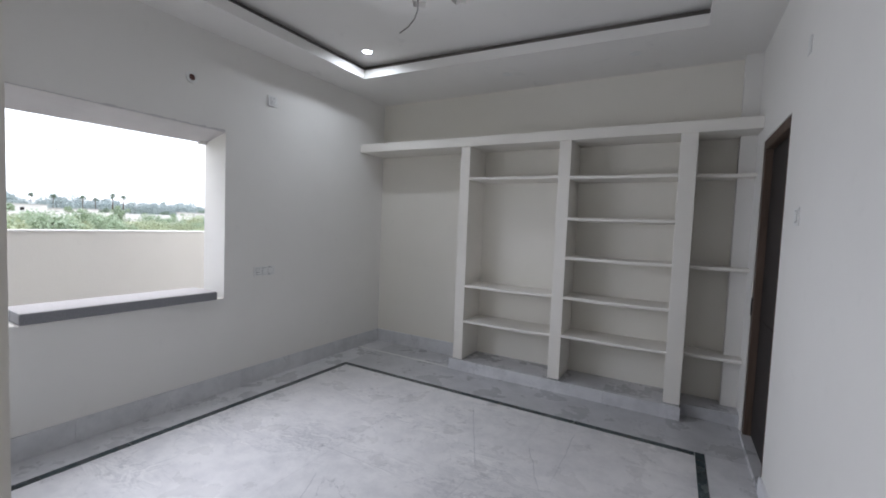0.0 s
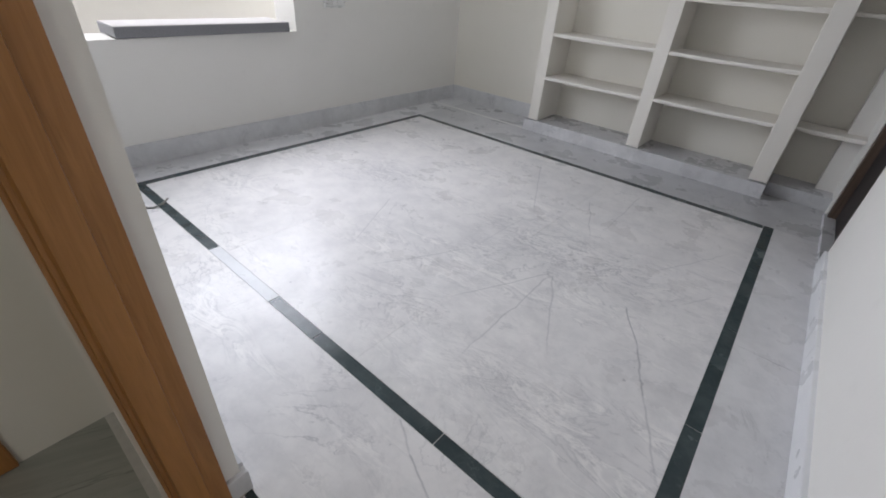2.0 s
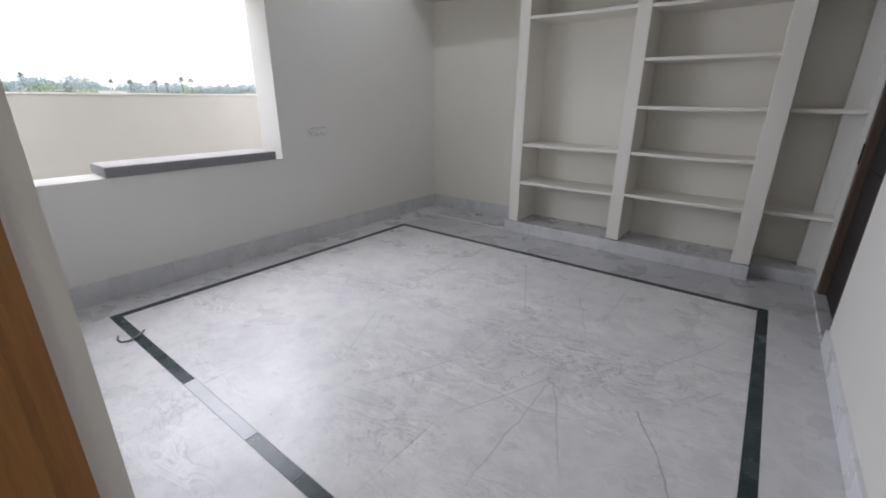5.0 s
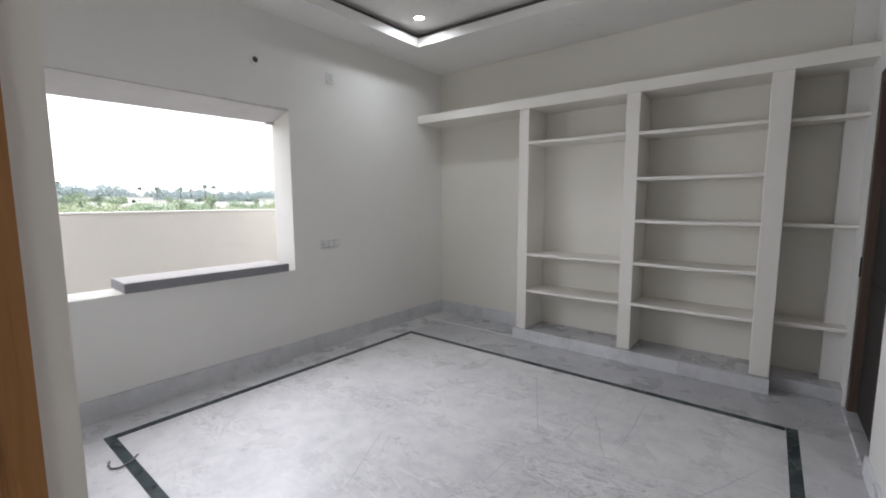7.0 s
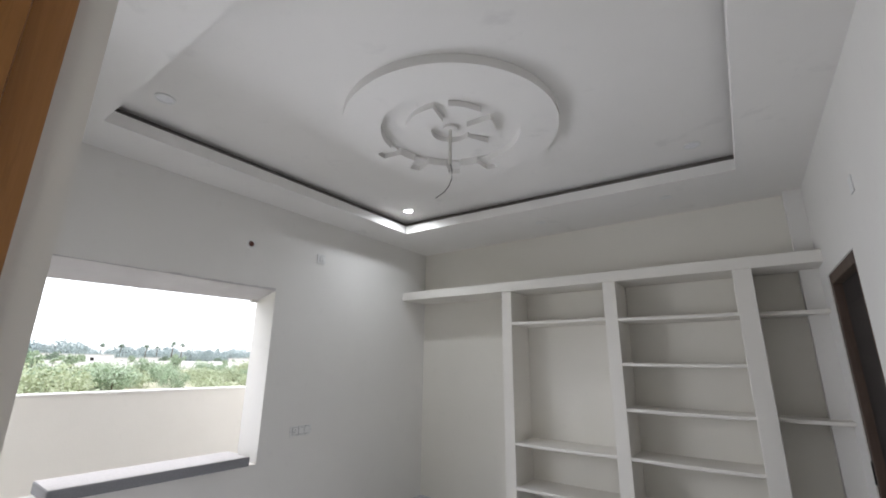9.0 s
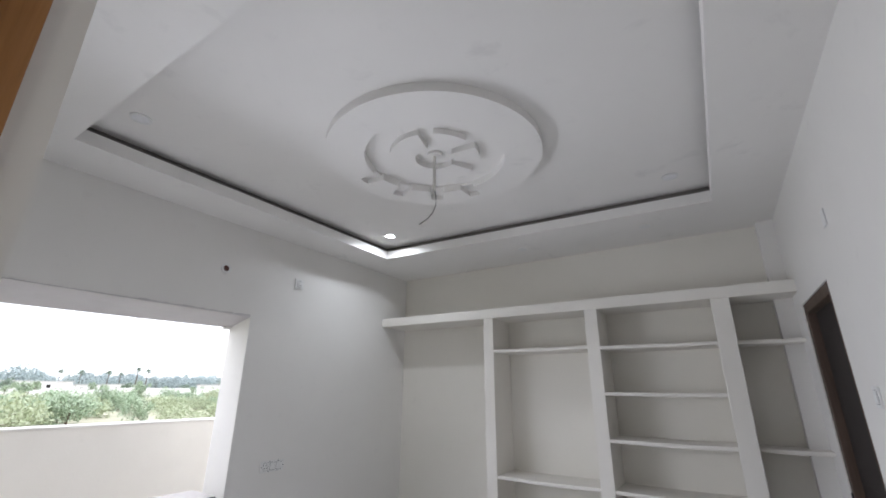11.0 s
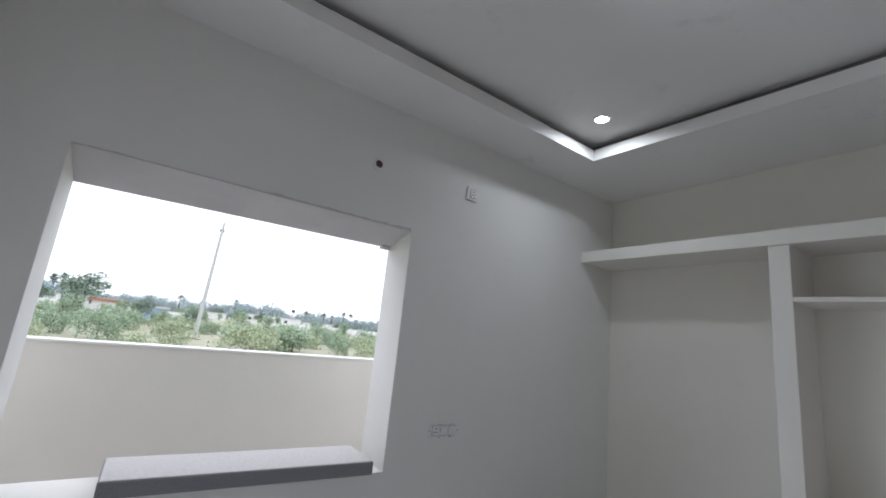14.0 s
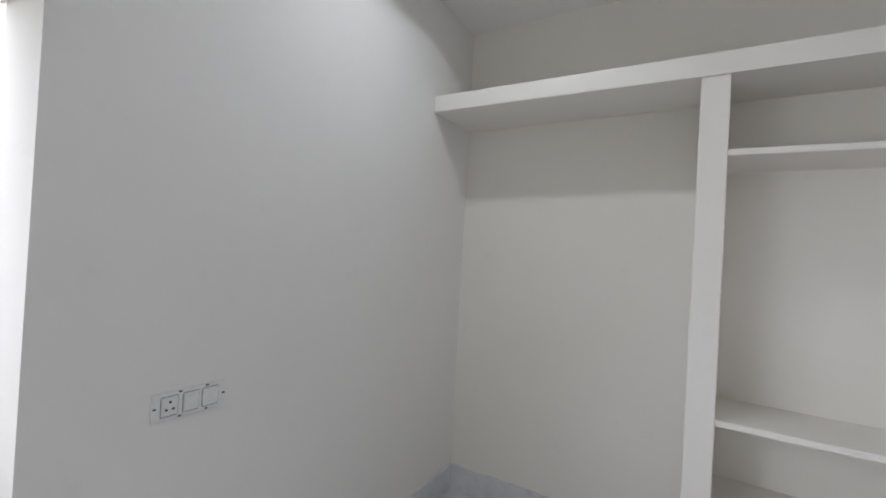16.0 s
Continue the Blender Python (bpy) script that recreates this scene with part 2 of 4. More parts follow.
# marble darkened for the shade at the shelf wall, plinth and door sill
MARBLE_SHADE = marble("shaded_marble", (0.60, 0.60, 0.61), (0.50, 0.505, 0.52), (0.30, 0.305, 0.325), 0.26, 1.4)
MARBLE_BASE = marble("skirting_marble", (0.75, 0.75, 0.76), (0.62, 0.625, 0.64), (0.36, 0.365, 0.38), 0.3, 2.2)
MARBLE_HALL = marble("streaked_grey_marble", (0.50, 0.52, 0.49), (0.36, 0.38, 0.365), (0.10, 0.115, 0.11), 0.3, 1.0, True, (), 1.0)
MARBLE_GREEN = marble("green_black_marble", (0.018, 0.031, 0.036), (0.034, 0.052, 0.056), (0.12, 0.16, 0.165), 0.2, 5.0)
MARBLE_PALE = marble("pale_filler_marble", (0.70, 0.71, 0.73), (0.62, 0.64, 0.66), (0.45, 0.46, 0.48), 0.3, 2.0)
MARBLE_SKIRT = marble("pale_skirting_marble", (0.82, 0.825, 0.84), (0.77, 0.78, 0.80), (0.68, 0.69, 0.715), 0.28, 1.6)
TILE_RED = marble("red_tile", (0.066, 0.020, 0.018), (0.092, 0.026, 0.023), (0.17, 0.075, 0.065), 0.42, 6.0)
TILE_BLACK = marble("black_tile", (0.012, 0.015, 0.018), (0.022, 0.026, 0.03), (0.07, 0.08, 0.08), 0.42, 6.0)
GROUT_WHITE = plain("white_cement", (0.78, 0.78, 0.77), 0.85)
MORTAR = plain("tan_mortar", (0.50, 0.46, 0.40), 0.9, 0, 90, 0.3)
GROUT = plain("grout", (0.66, 0.66, 0.65), 0.85)
WOOD = timber("varnished_teak", (0.42, 0.20, 0.064), (0.30, 0.132, 0.040))
WOOD_DARK = timber("brown_wood", (0.125, 0.083, 0.060), (0.07, 0.046, 0.033), 0.6)
DOOR_DARK = timber("dark_door", (0.022, 0.016, 0.015), (0.014, 0.010, 0.009), 0.62)
GRANITE = plain("grey_granite", (0.235, 0.235, 0.25), 0.6, 0, 160, 0.35)
GRANITE_TOP = plain("dusty_granite", (0.56, 0.535, 0.53), 0.8, 0, 60, 0.2)
PLASTIC = plain("white_plastic", (0.78, 0.78, 0.76), 0.35)
SEAM = plain("grey_seam", (0.25, 0.25, 0.25), 0.6)
BLACK = plain("black_hole", (0.015, 0.012, 0.012), 0.7)
RUST = plain("brown_pipe", (0.10, 0.035, 0.025), 0.6)
WIRE = plain("grey_wire", (0.16, 0.155, 0.14), 0.5)
STEEL = plain("painted_rod", (0.62, 0.60, 0.55), 0.45)
IRON = plain("dark_iron", (0.03, 0.03, 0.032), 0.45, 0.8)
LAMP_ON = glowing("led_lit", (0.92, 0.97, 1.0), 14.0)
LAMP_OFF = plain("led_off", (0.82, 0.82, 0.83), 0.4)
CONCRETE = plain("pole_concrete", (0.52, 0.51, 0.50), 0.85)
SOIL = plaster("dry_ground", (0.27, 0.29, 0.18), (0.44, 0.40, 0.31), 0.95, 0.6)
LIME = plaster("whitewashed_wall", (0.80, 0.79, 0.77), (0.66, 0.65, 0.64), 0.9, 0.3)
BRICKRED = plaster("brick_red_roof", (0.33, 0.14, 0.09), (0.42, 0.22, 0.15), 0.9, 0.3)
BLUEWALL = plaster("pale_blue_wall", (0.30, 0.42, 0.55), (0.36, 0.48, 0.6), 0.9, 0.3)
# leaf colours paled for the haze outdoors; the far belt's also blued
LEAF_A = leafy("shrub_leaf", (0.27, 0.36, 0.23), (0.43, 0.51, 0.37))
LEAF_Y = leafy("yellowish_leaf", (0.34, 0.40, 0.24), (0.48, 0.52, 0.36))
LEAF_B = leafy("dark_leaf", (0.17, 0.24, 0.18), (0.27, 0.33, 0.26))
LEAF_HAZE = leafy("haze_pale_leaf", (0.31, 0.38, 0.38), (0.41, 0.47, 0.47))
BARK = plain("bark", (0.14, 0.10, 0.07), 0.9)
# pale blue of haze put into the hills' colour
HILL = plain("far_hill", (0.45, 0.52, 0.58), 1.0)


# ---------- helpers ----------
def finish(name, bm, mat, parent=None, label="", smooth=False):
    me = bpy.data.meshes.new(name)
    bmesh.ops.recalc_face_normals(bm, faces=bm.faces)
    bm.to_mesh(me)
    bm.free()
    me.materials.append(mat)
    if smooth:
        for f in me.polygons:
            f.use_smooth = True
    ob = new(name, me)
    if parent:
        ob.parent = parent
    if label:
        ob["label"] = label
    return ob


def part(name, bm, mat, parent, label="", smooth=False):
    return finish(name, bm, mat, parent, label, smooth)


def thing(name, label, category, at=None, group="", kind=""):
    e = new(name)
    if at is not None:
        e.matrix_world = at
    return tagged(e, label, category, group, kind)


def prism(bm, pts, z0, z1, bev=0.0):
    lo = [bm.verts.new((x, y, z0)) for x, y in pts]
    hi = [bm.verts.new((x, y, z1)) for x, y in pts]
    fs = [bm.faces.new(lo[::-1]), bm.faces.new(hi)]
    for i in range(len(pts)):
        j = (i + 1) % len(pts)
        fs.append(bm.faces.new((lo[i], lo[j], hi[j], hi[i])))
    if bev:
        es = list({e for f in fs for e in f.edges})
        bmesh.ops.bevel(bm, geom=es, offset=bev, segments=2, affect='EDGES', profile=0.5)
    return bm


def box(x0, x1, y0, y1, z0, z1, bev=0.0, bm=None):
    bm = bm or bmesh.new()
    return prism(bm, [(x0, y0), (x1, y0), (x1, y1), (x0, y1)], z0, z1, bev)


def tube(bm, pts, r, sides=8, cap=True):
    """A round bar along points; r may be a list."""
    rings = []
    for i, p in enumerate(pts):
        a, b = Vector(pts[max(i - 1, 0)]), Vector(pts[min(i + 1, len(pts) - 1)])
        d = (b - a).normalized()
        u = d.cross(Vector((0, 0, 1)))
        u = u.normalized() if u.length > 1e-4 else Vector((1, 0, 0))
        w = d.cross(u)
        rad = r[i] if isinstance(r, (list, tuple)) else r
        rings.append([bm.verts.new(Vector(p) + rad * (math.cos(k * math.tau / sides) * u + math.sin(k * math.tau / sides) * w)) for k in range(sides)])
    for a, b in zip(rings, rings[1:]):
        for k in range(sides):
            bm.faces.new((a[k], a[(k + 1) % sides], b[(k + 1) % sides], b[k]))
    if cap:
        bm.faces.new(rings[0][::-1])
        bm.faces.new(rings[-1])
    return bm


def wall_cells(us, zs, holes, thick, along):
    """A wall with openings through it: u breaks, z breaks, holes as (u0, u1, z0, z1). along: 'x' or 'y'; it grows by thick on the far side."""
    bm = bmesh.new()
    us, zs = sorted(set(us)), sorted(set(zs))
    verts = {}

    def at(u, d, z):
        k = (u, d, z)
        if k not in verts:
            verts[k] = bm.verts.new((u, d, z) if along == 'x' else (d, u, z))
        return verts[k]

    def solid(i, j):
        if not (0 <= i < len(us) - 1 and 0 <= j < len(zs) - 1):
            return False
        cu, cz = (us[i] + us[i + 1]) / 2, (zs[j] + zs[j + 1]) / 2
        return not any(a < cu < b and c < cz < d for a, b, c, d in holes)

    for i in range(len(us) - 1):
        for j in range(len(zs) - 1):
            if not solid(i, j):
                continue
            a, b, c, d = us[i], us[i + 1], zs[j], zs[j + 1]
            for dd in (0, thick):
                bm.faces.new([at(a, dd, c), at(b, dd, c), at(b, dd, d), at(a, dd, d)])
            for di, dj, e in ((-1, 0, ((a, c), (a, d))), (1, 0, ((b, c), (b, d))), (0, -1, ((a, c), (b, c))), (0, 1, ((a, d), (b, d)))):
                if not solid(i + di, j + dj):
                    (u1, z1), (u2, z2) = e
                    bm.faces.new([at(u1, 0, z1), at(u2, 0, z2), at(u2, thick, z2), at(u1, thick, z1)])
    return bm


def structure(name, bm, mat, label, category):
    return tagged(finish(name, bm, mat), label, category, kind="structure")


# ---------- the room's shell ----------
CEIL, SOFFIT, LIP = 2.88, 2.747, 2.825
RIGHT = pose(3.537, 0, 0, 0, 0, 1.2)          # the right wall stands slightly out of square
FRONT, HALL = -3.805, -3.962                  # the door wall's two faces
WIN = (-3.487, -1.955, 0.752, 2.048)
DOOR_L, DOOR_R, DOOR_T = 2.452, 3.53, 2.10


def rx(y):
    return 3.537 - 0.02095 * y


w = structure("wall_west", wall_cells([-7.0, WIN[0], WIN[1], 0.2], [-0.1, WIN[2], WIN[3], CEIL], [WIN], -0.27, 'y'), PAINT,
              "off-white painted plaster wall with an open unglazed window", "wall")
structure("wall_north", box(-0.27, 4.0, 0.0, 0.2, -0.1, CEIL), PAINT_CREAM, "cream painted plaster wall behind the built-in shelves", "wall")
w = structure("wall_east", wall_cells([-3.9, -1.158, -0.362, 0.0], [-0.1, 0.02, 2.052, CEIL], [(-1.158, -0.362, 0.02, 2.052)], 0.2, 'y'), PAINT,
              "off-white painted wall with a dark wooden door", "wall")
w.matrix_world = RIGHT
structure("wall_south", wall_cells([0.0, DOOR_L, DOOR_R, 3.9], [-0.1, DOOR_T, CEIL], [(DOOR_L, DOOR_R, -0.2, DOOR_T)], HALL - FRONT, 'x'), PAINT,
          "off-white painted wall with the entrance doorway", "wall").location = (0, FRONT, 0)
structure("wall_column", box(3.432, 3.56, -0.10, -0.001, 0.0, SOFFIT + 0.02, 0.003), PAINT, "plastered corner column, painted off-white", "column")
# the hall behind the doorway
structure("wall_hall_west", wall_cells([-7.0, -5.04, -4.185, HALL], [-0.1, 0.0, 2.08, CEIL], [(-5.04, -4.185, 0.0, 2.08)], -0.12, 'y'), PAINT,
          "painted hall wall", "wall").location = (1.94, 0, 0)
structure("wall_hall_south", box(1.8, 4.8, -7.2, -7.0, -0.1, CEIL), PAINT, "painted hall wall", "wall")
structure("wall_hall_east", box(4.6, 4.8, -7.0, HALL, -0.1, CEIL), PAINT, "painted hall wall", "wall")
structure("wall_hall_side", box(3.9, 4.6, HALL, HALL + 0.16, -0.1, CEIL), PAINT, "painted hall wall", "wall")

# ceiling: flat slab above, dropped border with an upright lip round an open tray
TX0, TX1, TY0, TY1 = 0.40, 3.172, -3.362, -0.832
bm = box(-0.27, 4.8, -7.2, 0.2, CEIL, CEIL + 0.14)


def ring(bm, o, i, z0, z1, lean=0.055, outer_rise=0.11):
    """A flat frame; lean and the rise of 0.11 put its right and far sides slightly out of square."""
    ov = [(o[0], o[2]), (o[1] + lean, o[2]), (o[1], o[3] + outer_rise), (o[0], o[3])]
    iv = [(i[0], i[2]), (i[1] + lean, i[2]), (i[1], i[3] + 0.11), (i[0], i[3])]
    v = [[bm.verts.new((x, y, z)) for x, y in q] for q in (ov, iv) for z in (z0, z1)]
    for k in range(4):
        j = (k + 1) % 4
        bm.faces.new((v[0][k], v[0][j], v[2][j], v[2][k]))
        bm.faces.new((v[1][k], v[1][j], v[3][j], v[3][k]))
        bm.faces.new((v[0][k], v[0][j], v[1][j], v[1][k]))
        bm.faces.new((v[2][k], v[2][j], v[3][j], v[3][k]))


ring(bm, (-0.01, 3.66, FRONT - 0.01, 0.01), (TX0, TX1, TY0, TY1), SOFFIT, SOFFIT + 0.014, outer_rise=0.0)
ring(bm, (TX0 - 0.022, TX1 + 0.022, TY0 - 0.022, TY1 + 0.022), (TX0 + 0.0005, TX1 - 0.0005, TY0 + 0.0005, TY1 - 0.0005), SOFFIT + 0.0005, LIP)
# dark ring added behind the lip, coloured as the cove's shade
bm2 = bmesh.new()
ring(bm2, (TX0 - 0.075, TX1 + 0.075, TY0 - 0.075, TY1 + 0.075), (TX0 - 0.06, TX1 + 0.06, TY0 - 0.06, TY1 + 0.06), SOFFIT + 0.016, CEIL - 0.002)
structure("cove_back", bm2, COVE_SHADE, "dark back of the ceiling cove, shade put into its colour", "cove")
structure("ceiling", bm, PAINT_CEIL, "white plaster ceiling with a dropped border and recessed tray", "ceiling")

# outside: balcony, parapet, the house below, the open land
structure("balcony_floor", box(-1.12, -0.27, -7.0, 3.0, -0.12, -0.03), CONCRETE, "bare cement balcony floor", "balcony")
bm = box(-1.12, -1.0, -7.0, 6.0, -0.12, 1.228)
structure("parapet_coping", box(-1.13, -0.992, -7.0, 6.0, 1.2285, 1.244, 0.004), PAINT, "narrow white coping along the parapet", "coping")
structure("parapet", bm, PAINT_OUT, "beige painted balcony parapet wall with a pale coping", "parapet")
structure("house_base", box(-1.12, 4.8, -7.2, 3.0, -0.5, -0.12), PAINT_OUT, "plain lower storey of the house", "wall")
bm = bmesh.new()
bm.faces.new([bm.verts.new(p) for p in ((-2500, -2500, -0.35), (2500, -2500, -0.35), (2500, 2500, -0.35), (-2500, 2500, -0.35))])
structure("ground", bm, SOIL, "dry open ground with sparse grass", "ground")

# ---------- floor ----------
floor = structure("floor", box(-0.02, 3.75, FRONT - 0.02, 0.02, -0.10, -0.0018), GROUT, "polished white marble floor with a dark green border", "floor")
structure("hall_floor", box(1.8, 4.8, -7.1, -3.985, -0.10, -0.002), MARBLE_HALL, "streaked grey marble hall floor", "floor")


def slabs(name, xs, ys, mat, label=""):
    for i in range(len(xs) - 1):
        for j in range(len(ys) - 1):
            g = 0.0005
            part(name, box(xs[i] + g, xs[i + 1] - g, ys[j] + g, ys[j + 1] - g, -0.014, 0.0), mat, floor, label)


BX0, BX1, BY0, BY1, BW = 0.262, 3.314, -3.365, -0.832, 0.055
SK = 0.0170            # the right-hand border runs with the right wall


def skew(x, y):
    return x + SK * (BY1 - y)


slabs("marble_slab", [BX0 + BW, 1.33, 2.30], [BY0 + BW, -2.1, BY1 - BW], MARBLE)
for a, b in ((BY0 + BW, -2.1), (-2.1, BY1 - BW)):
    e = BX1 - BW
    part("marble_slab", prism(bmesh.new(), [(2.3005, a + 0.0005), (skew(e, a), a + 0.0005), (skew(e, b), b - 0.0005), (2.3005, b - 0.0005)], -0.014, 0.0), MARBLE, floor)
slabs("margin_slab", [0.0, BX0], [FRONT, -2.6, -1.3, 0.0], MARBLE_EDGE)
for a, b in ((FRONT, -3.1), (-3.1, -2.18), (-2.18, -0.9), (-0.9, BY1)):
    part("margin_slab", prism(bmesh.new(), [(skew(BX1, a), a + 0.0005), (3.66, a + 0.0005), (3.66, b - 0.0005), (skew(BX1, b), b - 0.0005)], -0.014, 0.0), MARBLE_EDGE, floor)
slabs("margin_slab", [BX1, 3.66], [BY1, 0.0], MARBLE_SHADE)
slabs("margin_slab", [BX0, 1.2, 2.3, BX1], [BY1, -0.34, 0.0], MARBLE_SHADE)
part("joint_line", box(0.016, 1.178, -0.362, -0.330, -0.004, 0.0009), GROUT_WHITE, floor, "white cement joint line")
slabs("margin_slab", [BX0, 1.45, BX1 + SK * (BY1 - BY0)], [FRONT, BY0], MARBLE)


def strip(x0, x1, y0, y1, mat, name="border_strip", label=""):
    g = 0.0020
    part(name, box(x0 + g, x1 - g, y0 + g, y1 - g, -0.014, 0.0006), mat, floor, label)


for a, b in zip([BX0 + BW, 1.0, 1.75, 2.5], [1.0, 1.75, 2.5, BX1 - BW]):
    strip(a, b, BY1 - BW, BY1, MARBLE_GREEN)
for a, b in ((BX0 + BW, 0.863), (0.863, 1.262), (1.80, 2.108), (2.108, 2.733), (2.733, BX1 - BW + SK * (BY1 - BY0))):
    strip(a, b, BY0, BY0 + BW, MARBLE_GREEN)
strip(1.262, 1.80, BY0, BY0 + BW, MARBLE_PALE, "filler_strip", "pale marble filler piece in the dark border")
for a, b in ((BY0, -2.731), (-2.731, -2.092), (-2.092, -1.783), (-1.783, -1.461), (-1.461, BY1)):
    strip(BX0, BX0 + BW, a, b, MARBLE_GREEN)
    e, a, b = BX1 - BW + 0.0008, a + 0.0020, b - 0.0020
    part("border_strip", prism(bmesh.new(), [(skew(e, a), a), (skew(BX1, a), a), (skew(BX1, b), b), (skew(e, b), b)], -0.014, 0.0006), MARBLE_GREEN, floor)

e = BX1 + SK * (BY1 - BY0)
part("mitre_joint", prism(bmesh.new(), [(e - BW - 0.002, BY0 + BW), (e - BW + 0.002, BY0 + BW), (e + 0.002, BY0), (e - 0.002, BY0)], -0.003, 0.0012), GROUT_WHITE, floor, "pale mitre joint line")
# doorway threshold: dark strips and a row of red and black diamonds on white
thr = thing("threshold", "marble threshold with red and black diamond tiles", "threshold", kind="structure")
part("bed", box(DOOR_L - 0.03, DOOR_R, HALL - 0.012, FRONT + 0.0, -0.10, -0.004), GROUT, thr)
part("white_slab", box(DOOR_L, DOOR_R, HALL + 0.014, FRONT - 0.013, -0.012, 0.0), MARBLE, thr)
for a, b in ((DOOR_L, 2.695), (2.695, 3.1), (3.1, DOOR_R)):
    part("dark_strip", box(a + 0.001, b - 0.001, FRONT - 0.012, FRONT + 0.010, -0.012, 0.0008), MARBLE_GREEN, thr)
    part("dark_strip", box(max(a, 2.505) + 0.001, b - 0.001, HALL - 0.010, HALL + 0.012, -0.012, 0.0008), MARBLE_GREEN, thr)
dm = {}
for k, mat in enumerate((TILE_RED, TILE_BLACK)):
    bm = bmesh.new()
    prism(bm, [(-0.035, 0), (0, -0.056), (0.035, 0), (0, 0.056)], -0.01, 0.0008)
    me = bpy.data.meshes.new("diamond")
    bmesh.ops.recalc_face_normals(bm, faces=bm.faces)
    bm.to_mesh(me)
    bm.free()
    me.materials.append(mat)
    dm[k] = me
for i in range(14):
    o = new("diamond_tile", dm[i % 2])
    o.location = (2.541 + 0.0725 * i, -3.882, 0)
    o.parent = thr

part("mortar_bed", box(1.8, DOOR_L - 0.0305, -3.986, HALL, -0.10, -0.001), GROUT, thr)
part("mortar_bed", box(DOOR_R + 0.001, 4.8, -3.986, HALL, -0.10, -0.001), GROUT, thr)
mr = random.Random(12)
for x0, y0, x1, y1, count in ((2.448, -3.80, 2.466, -3.83, 7), (2.486, -3.885, 2.498, -3.955, 14), (2.40, -3.966, 2.50, -3.968, 16)):
    for k in range(count):
        f = (k + mr.random()) / count
        r = mr.uniform(0.003, 0.008)
        bm = bmesh.new()
        bmesh.ops.create_icosphere(bm, subdivisions=2, radius=r)
        for v in bm.verts:
            v.co *= mr.uniform(0.6, 1.35)
            v.co.z = max(v.co.z * 0.7, -0.3 * r)
        o = part("mortar_lump", bm, MORTAR, thr, "rough crumb of pale mortar")
        o.location = (x0 + (x1 - x0) * f + mr.uniform(-0.004, 0.004), y0 + (y1 - y0) * f, 0.3 * r)
# ---------- skirting ----------
sk = thing("baseboard", "grey-white marble skirting along the walls", "baseboard", kind="structure")
for a, b in zip([FRONT, -2.9, -1.7, -0.6], [-2.9, -1.7, -0.6, 0.0]):
    part("skirting_piece", box(0.0, 0.014, a + 0.0005, b - 0.0005, 0.0, 0.14, 0.002), MARBLE_BASE, sk)
part("skirting_piece", box(0.014, 1.2, -0.014, 0.0, 0.0, 0.14, 0.002), MARBLE_BASE, sk)
part("skirting_piece", box(0.0, DOOR_L - 0.012, FRONT, FRONT + 0.014, 0.0, 0.10, 0.002), MARBLE_BASE, sk)
for a, b in zip([-3.80, -3.0, -2.1], [-3.0, -2.1, -1.160]):
    o = part("skirting_piece", box(-0.016, 0.03, a + 0.0005, b - 0.0005, 0.0, 0.10, 0.003), MARBLE_SKIRT, sk)
    o.matrix_world = RIGHT
part("skirting_piece", box(DOOR_L - 0.03, DOOR_L + 0.012, FRONT - 0.05, FRONT + 0.016, 0.0, 0.085, 0.004), MARBLE_EDGE, sk, "short marble return at the door reveal")

# ---------- entrance door frame ----------
df = thing("door_frame", "varnished teak door frame in the entrance doorway", "door frame", kind="structure")


def jamb_profile(s):
    """Plan of a jamb: wide face towards the hall, a rebate towards the room. s: +1 opens to +x."""
    y0, y1 = HALL + 0.008, HALL + 0.117
    pts = [(-0.055, y0), (0.014, y0), (0.014, y0 + 0.006), (0.019, y0 + 0.008), (0.019, y0 + 0.015), (0.028, y0 + 0.019), (0.028, y0 + 0.068),
           (0.016, y0 + 0.070), (0.016, y1), (-0.055, y1)]
    return [(s * x, y) for x, y in pts]


for s, x0 in ((1, DOOR_L), (-1, DOOR_R)):
    bm = bmesh.new()
    prism(bm, [(x + x0, y) for x, y in jamb_profile(s)], 0.0, DOOR_T)
    part("jamb", bm, WOOD, df)
part("head", box(DOOR_L + 0.028, DOOR_R - 0.028, HALL + 0.008, HALL + 0.076, DOOR_T - 0.055, DOOR_T, 0.003), WOOD, df)
bm = bmesh.new()
tube(bm, [(DOOR_L - 0.01, -3.846, 2.004), (DOOR_L + 0.010, -3.843, 2.010), (DOOR_L + 0.012, -3.836, 2.018), (DOOR_L + 0.004, -3.824, 2.030)], 0.003)
tagged(finish("nail", bm, IRON), "dark bent nail in the door reveal", "nail")

# another frame further down the hall
df2 = thing("hall_door_frame", "varnished wooden door frame in the hall", "door frame", kind="structure")
part("jamb", box(1.83, 1.955, -4.26, -4.185, 0.0, 2.08, 0.004), WOOD, df2)
part("jamb", box(1.83, 1.955, -5.04, -4.965, 0.0, 2.08, 0.004), WOOD, df2)
part("head", box(1.83, 1.955, -4.965, -4.26, 2.005, 2.08, 0.004), WOOD, df2)
part("door_leaf", box(1.86, 1.895, -4.963, -4.262, 0.01, 2.003, 0.003), WOOD, df2)

